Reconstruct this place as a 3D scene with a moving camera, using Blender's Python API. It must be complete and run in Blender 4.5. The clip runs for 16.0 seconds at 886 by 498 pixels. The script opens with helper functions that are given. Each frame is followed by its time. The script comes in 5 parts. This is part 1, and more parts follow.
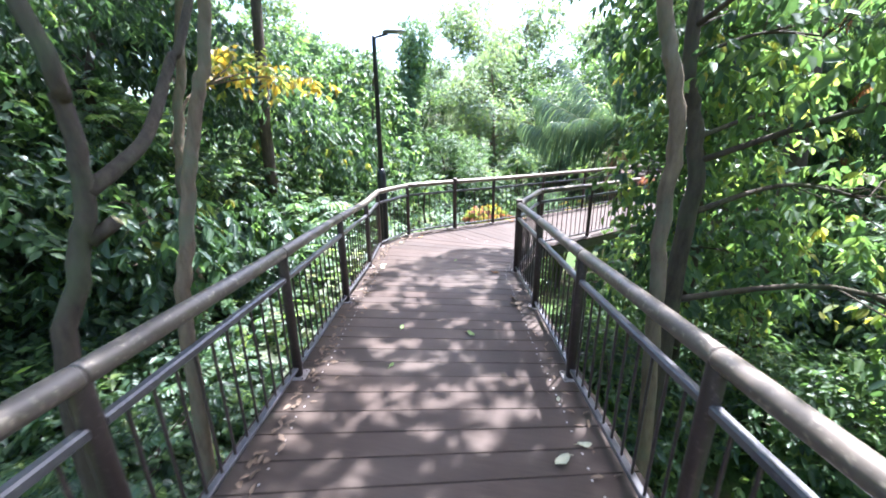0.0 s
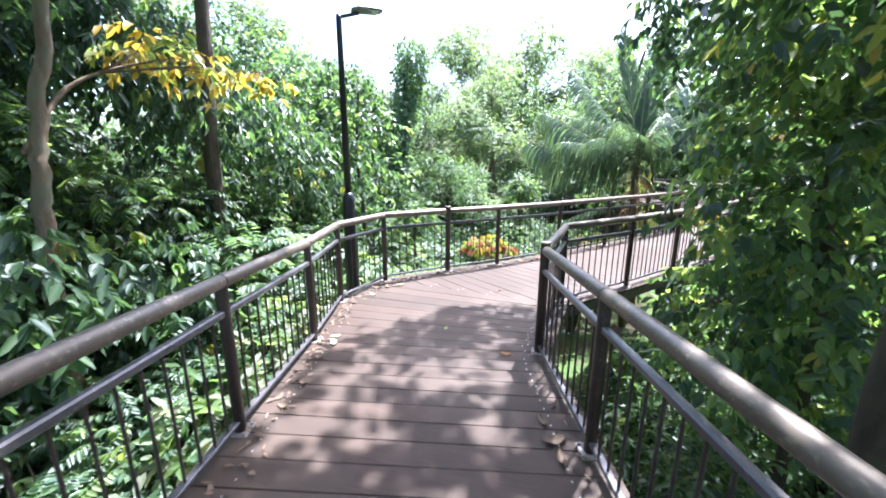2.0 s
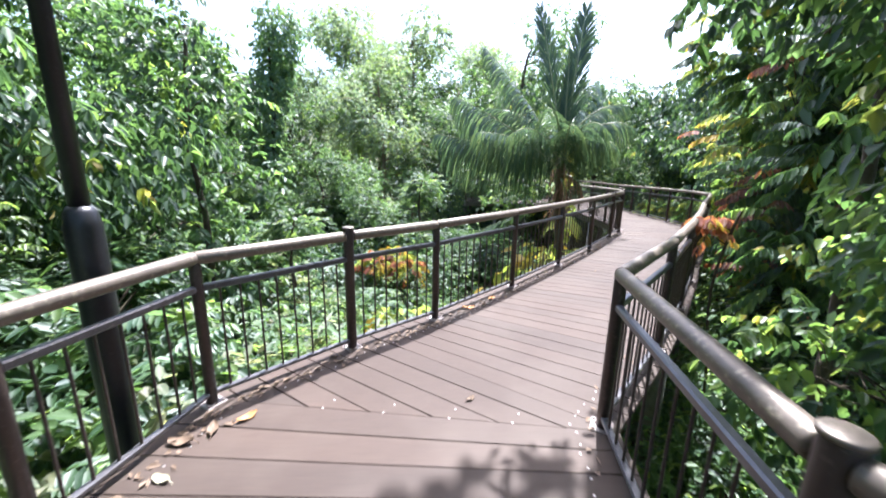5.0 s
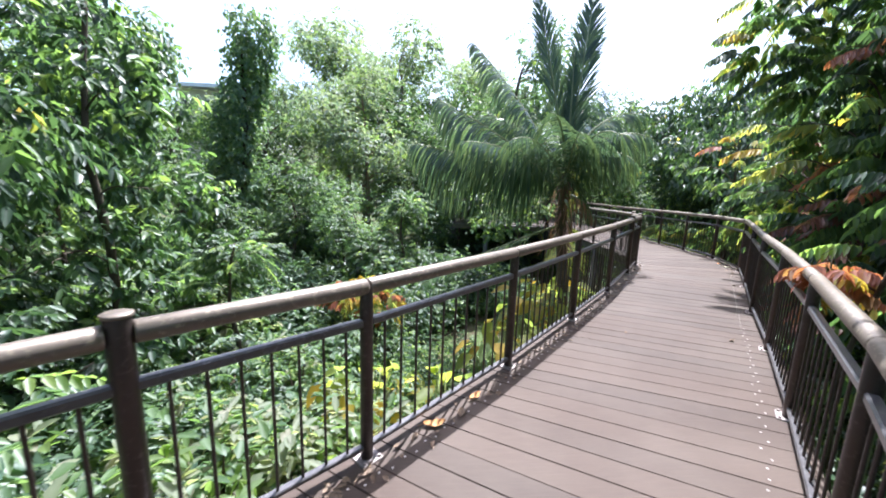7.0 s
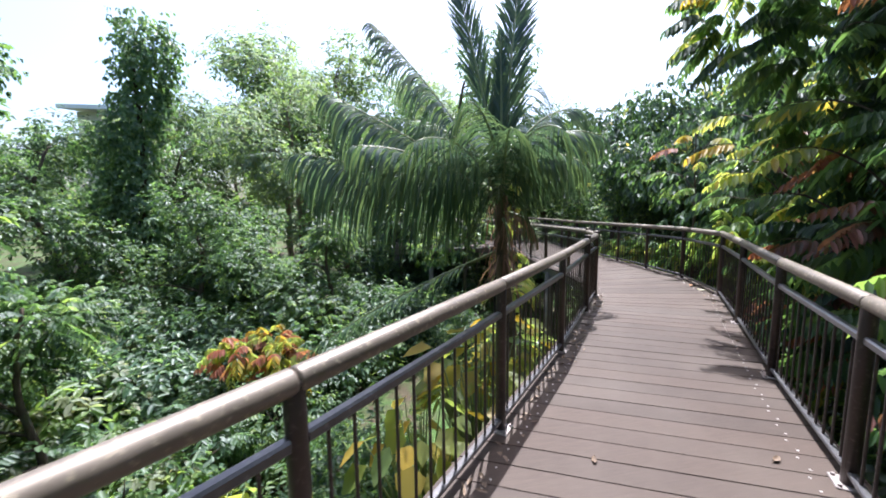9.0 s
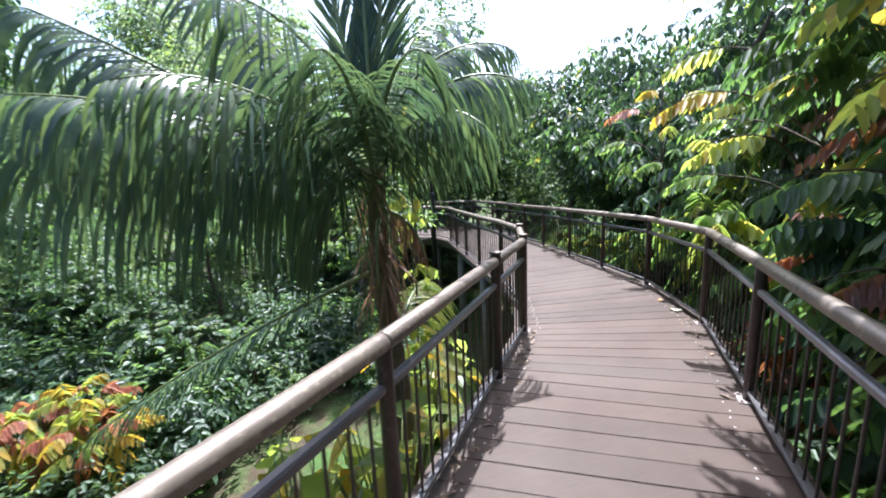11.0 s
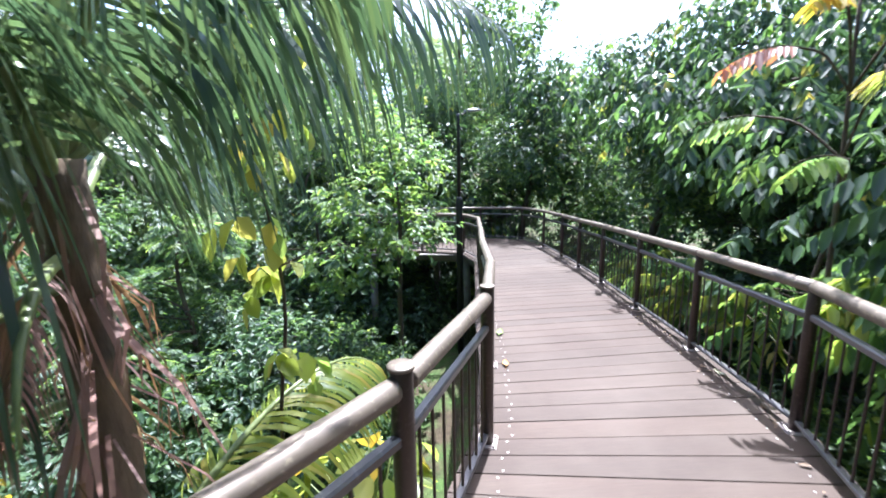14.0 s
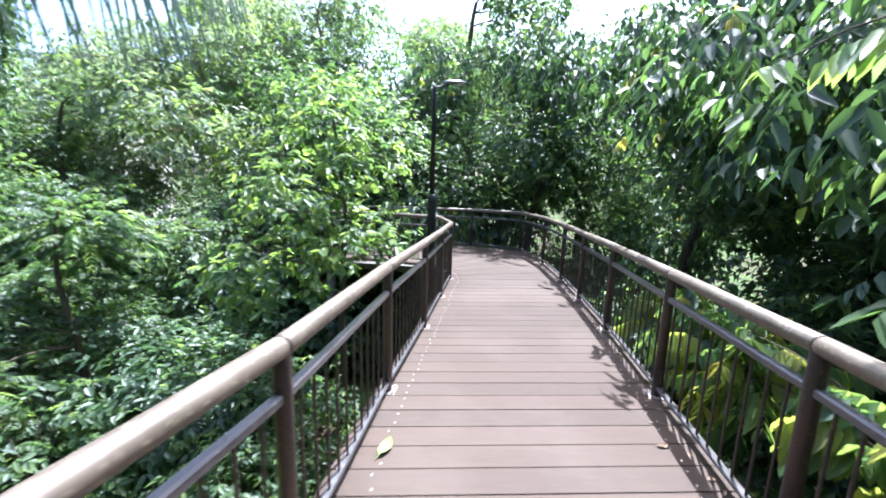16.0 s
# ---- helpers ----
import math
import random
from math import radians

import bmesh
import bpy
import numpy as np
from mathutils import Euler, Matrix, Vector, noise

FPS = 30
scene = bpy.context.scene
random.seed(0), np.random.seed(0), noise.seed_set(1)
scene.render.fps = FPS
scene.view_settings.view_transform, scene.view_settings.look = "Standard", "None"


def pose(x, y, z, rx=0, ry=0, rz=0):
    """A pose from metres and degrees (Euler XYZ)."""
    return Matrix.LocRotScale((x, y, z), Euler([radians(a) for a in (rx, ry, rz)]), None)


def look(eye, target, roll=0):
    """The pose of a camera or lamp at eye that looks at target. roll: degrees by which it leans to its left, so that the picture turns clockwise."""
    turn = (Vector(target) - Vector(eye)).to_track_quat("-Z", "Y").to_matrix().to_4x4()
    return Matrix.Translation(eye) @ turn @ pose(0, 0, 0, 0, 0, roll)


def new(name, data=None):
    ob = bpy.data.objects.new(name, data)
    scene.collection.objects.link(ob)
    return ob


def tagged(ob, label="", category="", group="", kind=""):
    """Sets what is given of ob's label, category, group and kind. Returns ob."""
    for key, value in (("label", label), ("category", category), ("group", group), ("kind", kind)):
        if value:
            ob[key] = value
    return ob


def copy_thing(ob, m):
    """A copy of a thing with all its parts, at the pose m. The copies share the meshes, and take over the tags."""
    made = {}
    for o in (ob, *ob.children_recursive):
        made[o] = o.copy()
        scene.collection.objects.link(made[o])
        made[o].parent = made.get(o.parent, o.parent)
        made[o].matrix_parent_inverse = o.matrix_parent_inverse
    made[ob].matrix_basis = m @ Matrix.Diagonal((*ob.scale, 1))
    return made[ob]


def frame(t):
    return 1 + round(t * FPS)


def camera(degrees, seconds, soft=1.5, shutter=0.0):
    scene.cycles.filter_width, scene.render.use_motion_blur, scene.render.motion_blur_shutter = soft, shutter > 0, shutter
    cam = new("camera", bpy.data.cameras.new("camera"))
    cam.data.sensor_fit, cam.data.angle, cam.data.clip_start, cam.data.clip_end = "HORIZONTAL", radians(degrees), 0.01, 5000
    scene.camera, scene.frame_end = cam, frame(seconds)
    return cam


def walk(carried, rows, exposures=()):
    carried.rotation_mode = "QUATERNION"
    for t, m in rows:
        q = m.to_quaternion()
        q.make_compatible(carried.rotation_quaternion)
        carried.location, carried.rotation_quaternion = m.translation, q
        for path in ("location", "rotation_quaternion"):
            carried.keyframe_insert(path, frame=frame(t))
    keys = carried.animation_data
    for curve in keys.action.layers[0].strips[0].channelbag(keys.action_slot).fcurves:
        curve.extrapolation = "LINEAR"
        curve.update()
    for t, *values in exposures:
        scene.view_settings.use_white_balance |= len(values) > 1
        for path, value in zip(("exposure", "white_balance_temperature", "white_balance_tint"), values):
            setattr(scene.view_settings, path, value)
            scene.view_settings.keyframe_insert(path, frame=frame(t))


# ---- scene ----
cam = camera(99.7, 16.0, soft=1.8, shutter=0.3)
PATH = [
    (0, (0.683, 3.45, 1.886), (0.205, 5.301, 1.297), -0.5),
    (0.5, (0.607, 3.915, 1.831), (0.137, 5.783, 1.29), -0.4),
    (1, (0.514, 4.35, 1.795), (0.038, 6.223, 1.279), -0.4),
    (1.5, (0.475, 4.881, 1.726), (-0.03, 6.751, 1.232), -0.6),
    (2, (0.339, 5.302, 1.7), (-0.133, 7.191, 1.244), 0.2),
    (2.5, (0.281, 5.787, 1.63), (-0.241, 7.681, 1.256), -0.7),
    (3, (0.141, 6.227, 1.618), (-0.32, 8.142, 1.27), 0.2),
    (3.5, (-0.017, 6.672, 1.608), (-0.407, 8.59, 1.195), -0.6),
    (4, (-0.201, 7.049, 1.61), (-0.361, 8.985, 1.135), 0.3),
    (4.5, (-0.404, 7.474, 1.61), (-0.319, 9.402, 1.085), 0.9),
    (5, (-0.409, 7.956, 1.533), (-0.29, 9.902, 1.087), 1.2),
    (5.2, (-0.431, 8.126, 1.521), (-0.307, 10.087, 1.151), 1.1),
    (7.3, (0.05, 9.913, 1.477), (0.228, 11.877, 1.139), 2.4),
    (7.5, (0.11, 10.084, 1.528), (0.344, 12.043, 1.2), 2.1),
    (8, (0.434, 10.631, 1.459), (0.792, 12.579, 1.18), 1.2),
    (8.5, (0.695, 11.009, 1.463), (1.042, 12.964, 1.221), -0.1),
    (9, (1.02, 11.414, 1.464), (1.373, 13.368, 1.226), -0.8),
    (9.2, (1.105, 11.547, 1.484), (1.479, 13.496, 1.237), -1.6),
    (11.3, (2.867, 13.597, 1.562), (3.406, 15.49, 1.209), -2.3),
    (11.5, (2.953, 13.752, 1.561), (3.514, 15.639, 1.211), -2.1),
    (12, (3.25, 14.155, 1.5), (3.797, 16.037, 1.103), -1.1),
    (12.5, (3.607, 14.663, 1.451), (4.22, 16.523, 1.046), -0.8),
    (13, (3.907, 14.988, 1.493), (4.401, 16.895, 1.148), -2.2),
    (13.5, (4.274, 15.333, 1.593), (4.62, 17.272, 1.244), -2.2),
    (14, (4.508, 15.585, 1.591), (4.607, 17.553, 1.247), -1.2),
    (14.5, (4.927, 15.996, 1.487), (4.9, 17.962, 1.125), -0.4),
    (15, (5.15, 16.553, 1.445), (5.14, 18.519, 1.074), 0.4),
    (15.5, (5.401, 16.881, 1.51), (5.303, 18.856, 1.21), 1.1),
    (16, (5.641, 17.542, 1.474), (5.626, 19.512, 1.129), 1.6),
]
EXPO = [(0.0, 2.65, 5500, 16), (2.0, 2.56, 5550, 16), (3.5, 2.24, 5650, 16), (5.0, 2.1, 5650, 15), (9.0, 1.5, 5700, 14), (11.5, 1.86, 5550, 14), (13.0, 2.1, 5450, 14), (16.0, 2.15, 5450, 13)]
walk(cam, [(t, look(e, g, r)) for t, e, g, r in PATH], EXPO)

# ---------- light ----------
SUN_AZ, SUN_EL = 24.0, 64.0      # degrees east of +y, degrees above the horizon
world = bpy.data.worlds.new("sky")
scene.world = world
world.use_nodes = True
wt = world.node_tree
wt.nodes.clear()
w_out = wt.nodes.new("ShaderNodeOutputWorld")
w_bg = wt.nodes.new("ShaderNodeBackground")
w_sky = wt.nodes.new("ShaderNodeTexSky")
w_sky.sky_type = 'NISHITA'
w_sky.sun_disc = False
w_sky.sun_elevation = radians(SUN_EL)
w_sky.sun_rotation = radians(SUN_AZ)
w_sky.air_density, w_sky.dust_density, w_sky.ozone_density = 1.0, 4.0, 1.0
w_bg.inputs["Strength"].default_value = 0.135
wt.links.new(w_sky.outputs[0], w_bg.inputs["Color"])
wt.links.new(w_bg.outputs[0], w_out.inputs["Surface"])
sun = new("sun", bpy.data.lights.new("sun", "SUN"))
sun.data.energy, sun.data.angle, sun.data.color = 5.0, radians(0.6), (1.0, 0.96, 0.9)
sdir = Vector((math.sin(radians(SUN_AZ)) * math.cos(radians(SUN_EL)), math.cos(radians(SUN_AZ)) * math.cos(radians(SUN_EL)), math.sin(radians(SUN_EL))))
sun.matrix_world = look(sdir * 60, (0, 0, 0))


# ---------- materials ----------
def base_mat(name, rough=0.6, metal=0.0, spec=0.5):
    m = bpy.data.materials.new(name)
    m.use_nodes = True
    nt = m.node_tree
    p = nt.nodes["Principled BSDF"]
    p.inputs["Roughness"].default_value = rough
    p.inputs["Metallic"].default_value = metal
    p.inputs["Specular IOR Level"].default_value = spec
    return m, nt, p


def noise_node(nt, scale, detail=5.0, rough=0.6, vec=None):
    n = nt.nodes.new("ShaderNodeTexNoise")
    n.inputs["Scale"].default_value, n.inputs["Detail"].default_value, n.inputs["Roughness"].default_value = scale, detail, rough
    if vec is not None:
        nt.links.new(vec, n.inputs["Vector"])
    return n.outputs["Fac"]


def ramp(nt, fac, stops):
    r = nt.nodes.new("ShaderNodeValToRGB")
    r.color_ramp.elements[0].position, r.color_ramp.elements[0].color = stops[0][0], (*stops[0][1], 1)
    r.color_ramp.elements[1].position, r.color_ramp.elements[1].color = stops[-1][0], (*stops[-1][1], 1)
    for pos, col in stops[1:-1]:
        r.color_ramp.elements.new(pos).color = (*col, 1)
    nt.links.new(fac, r.inputs["Fac"])
    return r.outputs["Color"]


def blend(nt, fac, a, b, mode='MIX'):
    m = nt.nodes.new("ShaderNodeMix")
    m.data_type, m.blend_type = 'RGBA', mode
    for sock, v in ((m.inputs[0], fac), (m.inputs[6], a), (m.inputs[7], b)):
        if isinstance(v, (int, float)):
            sock.default_value = v
        elif isinstance(v, tuple):
            sock.default_value = (*v, 1)
        else:
            nt.links.new(v, sock)
    return m.outputs[2]


def bump(nt, p, height, strength=0.3, dist=0.01):
    b = nt.nodes.new("ShaderNodeBump")
    b.inputs["Strength"].default_value, b.inputs["Distance"].default_value = strength, dist
    nt.links.new(height, b.inputs["Height"])
    nt.links.new(b.outputs[0], p.inputs["Normal"])


def coords(nt, which="Object", stretch=None):
    c = nt.nodes.new("ShaderNodeTexCoord").outputs[which]
    if stretch:
        mp = nt.nodes.new("ShaderNodeMapping")
        mp.inputs["Scale"].default_value = stretch
        nt.links.new(c, mp.inputs["Vector"])
        c = mp.outputs[0]
    return c


def leaf_mat(name, cols, trans=0.42, rough=0.38, gain=1.35):
    """Green leaf tissue: glossy cuticle with light coming through, every leaf of its own hue."""
    m, nt, p = base_mat(name, rough, 0.0, 0.5)
    geo = nt.nodes.new("ShaderNodeNewGeometry")
    n = len(cols)
    col = ramp(nt, geo.outputs["Random Per Island"], [(i / max(1, n - 1), c) for i, c in enumerate(cols)])
    col = blend(nt, 1.0, col, (1.3, 1.0, 1.5), 'MULTIPLY')
    big = noise_node(nt, 0.9, 3.0, 0.5, coords(nt))
    col = blend(nt, big, blend(nt, 0.45, col, (0.02, 0.045, 0.02)), col)
    nt.links.new(col, p.inputs["Base Color"])
    tr = nt.nodes.new("ShaderNodeBsdfTranslucent")
    warm = blend(nt, 1.0, col, (gain * 1.62, gain * 1.62, gain * 0.88), 'MULTIPLY')
    nt.links.new(warm, tr.inputs["Color"])
    mix = nt.nodes.new("ShaderNodeMixShader")
    mix.inputs[0].default_value = trans
    nt.links.new(p.outputs[0], mix.inputs[1])
    nt.links.new(tr.outputs[0], mix.inputs[2])
    nt.links.new(mix.outputs[0], nt.nodes["Material Output"].inputs["Surface"])
    return m


LEAF_DARK = leaf_mat("leaf_dark", [(0.022, 0.055, 0.022), (0.035, 0.085, 0.03), (0.05, 0.115, 0.035), (0.03, 0.07, 0.035)], 0.38, 0.44)
LEAF_MID = leaf_mat("leaf_mid", [(0.04, 0.10, 0.03), (0.065, 0.15, 0.04), (0.09, 0.19, 0.045), (0.05, 0.12, 0.05)], 0.5, 0.48)
LEAF_LIGHT = leaf_mat("leaf_light", [(0.08, 0.17, 0.04), (0.12, 0.24, 0.05), (0.17, 0.29, 0.06), (0.08, 0.18, 0.07)], 0.55, 0.42)
# Distant leaves, paled and greyed: the haze is put into their colour.
LEAF_FAR_HAZE = leaf_mat("leaf_far_haze", [(0.08, 0.15, 0.08), (0.11, 0.19, 0.10), (0.15, 0.23, 0.10), (0.09, 0.18, 0.12)], 0.52, 0.5, 1.35)
LEAF_VINE = leaf_mat("leaf_vine", [(0.06, 0.14, 0.06), (0.085, 0.185, 0.065), (0.12, 0.23, 0.07), (0.07, 0.16, 0.08)], 0.5, 0.42)
LEAF_GOLD = leaf_mat("leaf_gold", [(0.26, 0.21, 0.02), (0.40, 0.35, 0.03), (0.32, 0.33, 0.05), (0.17, 0.24, 0.04)], 0.5, 0.45, 1.0)
LEAF_RED = leaf_mat("leaf_red", [(0.25, 0.10, 0.05), (0.33, 0.16, 0.06), (0.19, 0.09, 0.055), (0.32, 0.22, 0.07)], 0.45, 0.45, 1.0)
LEAF_PALE = leaf_mat("leaf_pale", [(0.15, 0.23, 0.10), (0.22, 0.30, 0.14), (0.12, 0.20, 0.08), (0.26, 0.31, 0.16)], 0.5, 0.6, 1.35)
LEAF_YOUNG = leaf_mat("leaf_young", [(0.14, 0.24, 0.04), (0.22, 0.30, 0.05), (0.12, 0.22, 0.05), (0.30, 0.30, 0.06)], 0.6, 0.4, 1.45)
LEAF_BROWN = leaf_mat("leaf_brown", [(0.14, 0.075, 0.045), (0.2, 0.11, 0.06), (0.11, 0.085, 0.045), (0.17, 0.10, 0.07)], 0.35, 0.5, 1.0)
LEAF_PALM = leaf_mat("leaf_palm", [(0.034, 0.075, 0.042), (0.05, 0.105, 0.05), (0.075, 0.135, 0.05), (0.036, 0.08, 0.05)], 0.38, 0.27, 1.35)


def deck_mat():
    m, nt, p = base_mat("deck_board", 0.66, 0.0, 0.28)
    info = nt.nodes.new("ShaderNodeObjectInfo")
    c = coords(nt, "Object", (1.5, 40.0, 20.0))
    grain = noise_node(nt, 3.0, 6.0, 0.7, c)
    patch = noise_node(nt, 1.3, 5.0, 0.65, coords(nt, "Generated"))
    world_patch = noise_node(nt, 0.8, 4.0, 0.6, nt.nodes.new("ShaderNodeNewGeometry").outputs["Position"])
    col = ramp(nt, grain, [(0.25, (0.043, 0.028, 0.020)), (0.6, (0.063, 0.042, 0.031)), (0.85, (0.086, 0.060, 0.045))])
    tone = ramp(nt, info.outputs["Random"], [(0.0, (0.82, 0.82, 0.82)), (1.0, (1.12, 1.1, 1.08))])
    col = blend(nt, 1.0, col, tone, 'MULTIPLY')
    dust = ramp(nt, world_patch, [(0.42, (0, 0, 0)), (0.72, (1, 1, 1))])
    col = blend(nt, dust, col, blend(nt, 0.35, col, (0.125, 0.100, 0.080)))
    stain = ramp(nt, patch, [(0.3, (0.86, 0.86, 0.86)), (0.6, (1.04, 1.04, 1.04))])
    col = blend(nt, 1.0, col, stain, 'MULTIPLY')
    nt.links.new(col, p.inputs["Base Color"])
    bump(nt, p, grain, 0.35, 0.003)
    return m


def paint_mat(name, col, rough, worn):
    """Dark bronze paint on steel, dusty and worn in patches."""
    m, nt, p = base_mat(name, rough, 0.35, 0.5)
    n1 = noise_node(nt, 6.0, 6.0, 0.65, coords(nt))
    n2 = noise_node(nt, 45.0, 4.0, 0.6, coords(nt))
    c = ramp(nt, n1, [(0.35, col), (0.7, tuple(v * 1.5 for v in col))])
    w = ramp(nt, n2, [(0.56, (0, 0, 0)), (0.72, (1, 1, 1))])
    c = blend(nt, w, c, worn)
    nt.links.new(c, p.inputs["Base Color"])
    r = nt.nodes.new("ShaderNodeMapRange")
    r.inputs[3].default_value, r.inputs[4].default_value = rough - 0.08, rough + 0.15
    nt.links.new(n1, r.inputs[0])
    nt.links.new(r.outputs[0], p.inputs["Roughness"])
    bump(nt, p, n2, 0.12, 0.002)
    return m


def plain_mat(name, lo, hi, rough=0.7, scale=8.0, metal=0.0, bumpy=0.25):
    m, nt, p = base_mat(name, rough, metal)
    n = noise_node(nt, scale, 7.0, 0.65, coords(nt))
    nt.links.new(ramp(nt, n, [(0.3, lo), (0.7, hi)]), p.inputs["Base Color"])
    bump(nt, p, n, bumpy, 0.02)
    return m


def bark_mat(name, lo, hi, moss):
    m, nt, p = base_mat(name, 0.85, 0.0, 0.25)
    c = coords(nt, "Object", (1, 1, 0.25))
    n = noise_node(nt, 14.0, 8.0, 0.7, c)
    patch = noise_node(nt, 2.2, 4.0, 0.6, coords(nt))
    col = ramp(nt, n, [(0.3, lo), (0.7, hi)])
    col = blend(nt, ramp(nt, patch, [(0.5, (0, 0, 0)), (0.68, (1, 1, 1))]), col, moss)
    nt.links.new(col, p.inputs["Base Color"])
    bump(nt, p, n, 0.7, 0.03)
    return m


DECK = deck_mat()
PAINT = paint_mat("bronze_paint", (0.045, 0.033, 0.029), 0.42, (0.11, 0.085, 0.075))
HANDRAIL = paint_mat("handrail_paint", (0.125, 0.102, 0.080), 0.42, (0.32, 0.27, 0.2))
# Lighter, greyer copy of the bronze paint: sky reflection put into the colour.
MIDRAIL_SKY = paint_mat("midrail_sky_tint", (0.085, 0.08, 0.082), 0.3, (0.17, 0.16, 0.16))
PLATE = plain_mat("plate_metal", (0.2, 0.165, 0.15), (0.36, 0.31, 0.29), 0.55, 30.0, 0.3)
SCREW = plain_mat("screw_metal", (0.3, 0.28, 0.26), (0.5, 0.47, 0.44), 0.35, 60.0, 0.8, 0.05)
BEAM = plain_mat("beam_concrete", (0.10, 0.09, 0.08), (0.2, 0.18, 0.16), 0.8, 6.0)
BLACK = paint_mat("black_paint", (0.016, 0.016, 0.018), 0.33, (0.03, 0.03, 0.032))
LAMPGREY = plain_mat("lamp_grey", (0.16, 0.17, 0.18), (0.24, 0.25, 0.26), 0.45, 12.0, 0.4, 0.05)
FRESHWOOD = plain_mat("fresh_wood", (0.5, 0.38, 0.16), (0.66, 0.5, 0.24), 0.7, 20.0)
DIFFUSER = plain_mat("lamp_diffuser", (0.6, 0.62, 0.62), (0.75, 0.76, 0.76), 0.3, 5.0, 0.0, 0.02)
BARK = bark_mat("bark_pale", (0.105, 0.074, 0.048), (0.24, 0.172, 0.115), (0.15, 0.14, 0.09))
BARK_DARK = bark_mat("bark_dark", (0.035, 0.026, 0.019), (0.10, 0.076, 0.052), (0.07, 0.075, 0.04))
FIBRE = bark_mat("palm_fibre", (0.09, 0.062, 0.04), (0.2, 0.14, 0.085), (0.06, 0.05, 0.035))
RACHIS = plain_mat("palm_rachis", (0.10, 0.135, 0.04), (0.19, 0.225, 0.08), 0.4, 6.0, 0.0, 0.1)
STRAW = leaf_mat("dry_straw", [(0.22, 0.15, 0.08), (0.32, 0.22, 0.12), (0.16, 0.11, 0.06), (0.26, 0.2, 0.12)], 0.3, 0.7, 0.8)


def ground_mat():
    m, nt, p = base_mat("soil", 0.95, 0.0, 0.2)
    pos = nt.nodes.new("ShaderNodeNewGeometry").outputs["Position"]
    n = noise_node(nt, 1.1, 8.0, 0.7, pos)
    f = noise_node(nt, 14.0, 6.0, 0.7, pos)
    c = ramp(nt, f, [(0.3, (0.035, 0.028, 0.018)), (0.6, (0.08, 0.06, 0.038)), (0.8, (0.13, 0.10, 0.06))])
    g = ramp(nt, f, [(0.3, (0.03, 0.06, 0.018)), (0.7, (0.09, 0.15, 0.04))])
    nt.links.new(blend(nt, ramp(nt, n, [(0.42, (0, 0, 0)), (0.58, (1, 1, 1))]), c, g), p.inputs["Base Color"])
    bump(nt, p, f, 0.8, 0.06)
    return m


SOIL = ground_mat()
WALLPAINT = plain_mat("house_wall", (0.55, 0.52, 0.46), (0.68, 0.64, 0.58), 0.8, 3.0)
ROOFWHITE = plain_mat("house_roof", (0.66, 0.67, 0.68), (0.8, 0.8, 0.8), 0.5, 2.0)
GLASSDARK = plain_mat("house_glass", (0.04, 0.05, 0.055), (0.07, 0.08, 0.09), 0.12, 2.0, 0.0, 0.0)


# ---------- mesh helpers ----------
def mesh_object(name, verts, faces, mat, smooth=False):
    me = bpy.data.meshes.new(name)
    me.from_pydata([tuple(v) for v in verts], [], faces)
    me.materials.append(mat)
    if smooth:
        me.polygons.foreach_set("use_smooth", [True] * len(me.polygons))
    me.update()
    return new(name, me)


def part_of(ob, parent, label=""):
    ob.parent = parent
    if label:
        ob["label"] = label
    return ob


def tube_data(pts, radii, sides=10, cap=True, base=0):
    """Vertices and faces of a tube through pts."""
    pts = [Vector(p) for p in pts]
    verts, faces = [], []
    side = None
    for i, p in enumerate(pts):
        t = (pts[min(i + 1, len(pts) - 1)] - pts[max(i - 1, 0)]).normalized()
        if side is None:
            side = t.orthogonal().normalized()
        side = (side - t * side.dot(t)).normalized()
        up = t.cross(side)
        for k in range(sides):
            a = 2 * math.pi * k / sides
            verts.append(p + (side * math.cos(a) + up * math.sin(a)) * radii[i])
    for i in range(len(pts) - 1):
        for k in range(sides):
            a, b = i * sides + k, i * sides + (k + 1) % sides
            faces.append((base + a, base + b, base + b + sides, base + a + sides))
    if cap:
        faces.append(tuple(base + k for k in reversed(range(sides))))
        n = (len(pts) - 1) * sides
        faces.append(tuple(base + n + k for k in range(sides)))
    return verts, faces


def tube(name, pts, radii, mat, sides=10, parent=None, label=""):
    if isinstance(radii, (int, float)):
        radii = [radii] * len(pts)
    v, f = tube_data(pts, radii, sides)
    ob = mesh_object(name, v, f, mat, True)
    return part_of(ob, parent, label) if parent else ob


def tubes(name, runs, mat, parent=None, label=""):
    verts, faces = [], []
    for pts, radii, sides in runs:
        v, f = tube_data(pts, radii, sides, True, len(verts))
        verts += v
        faces += f
    ob = mesh_object(name, verts, faces, mat, True)
    return part_of(ob, parent, label) if parent else ob


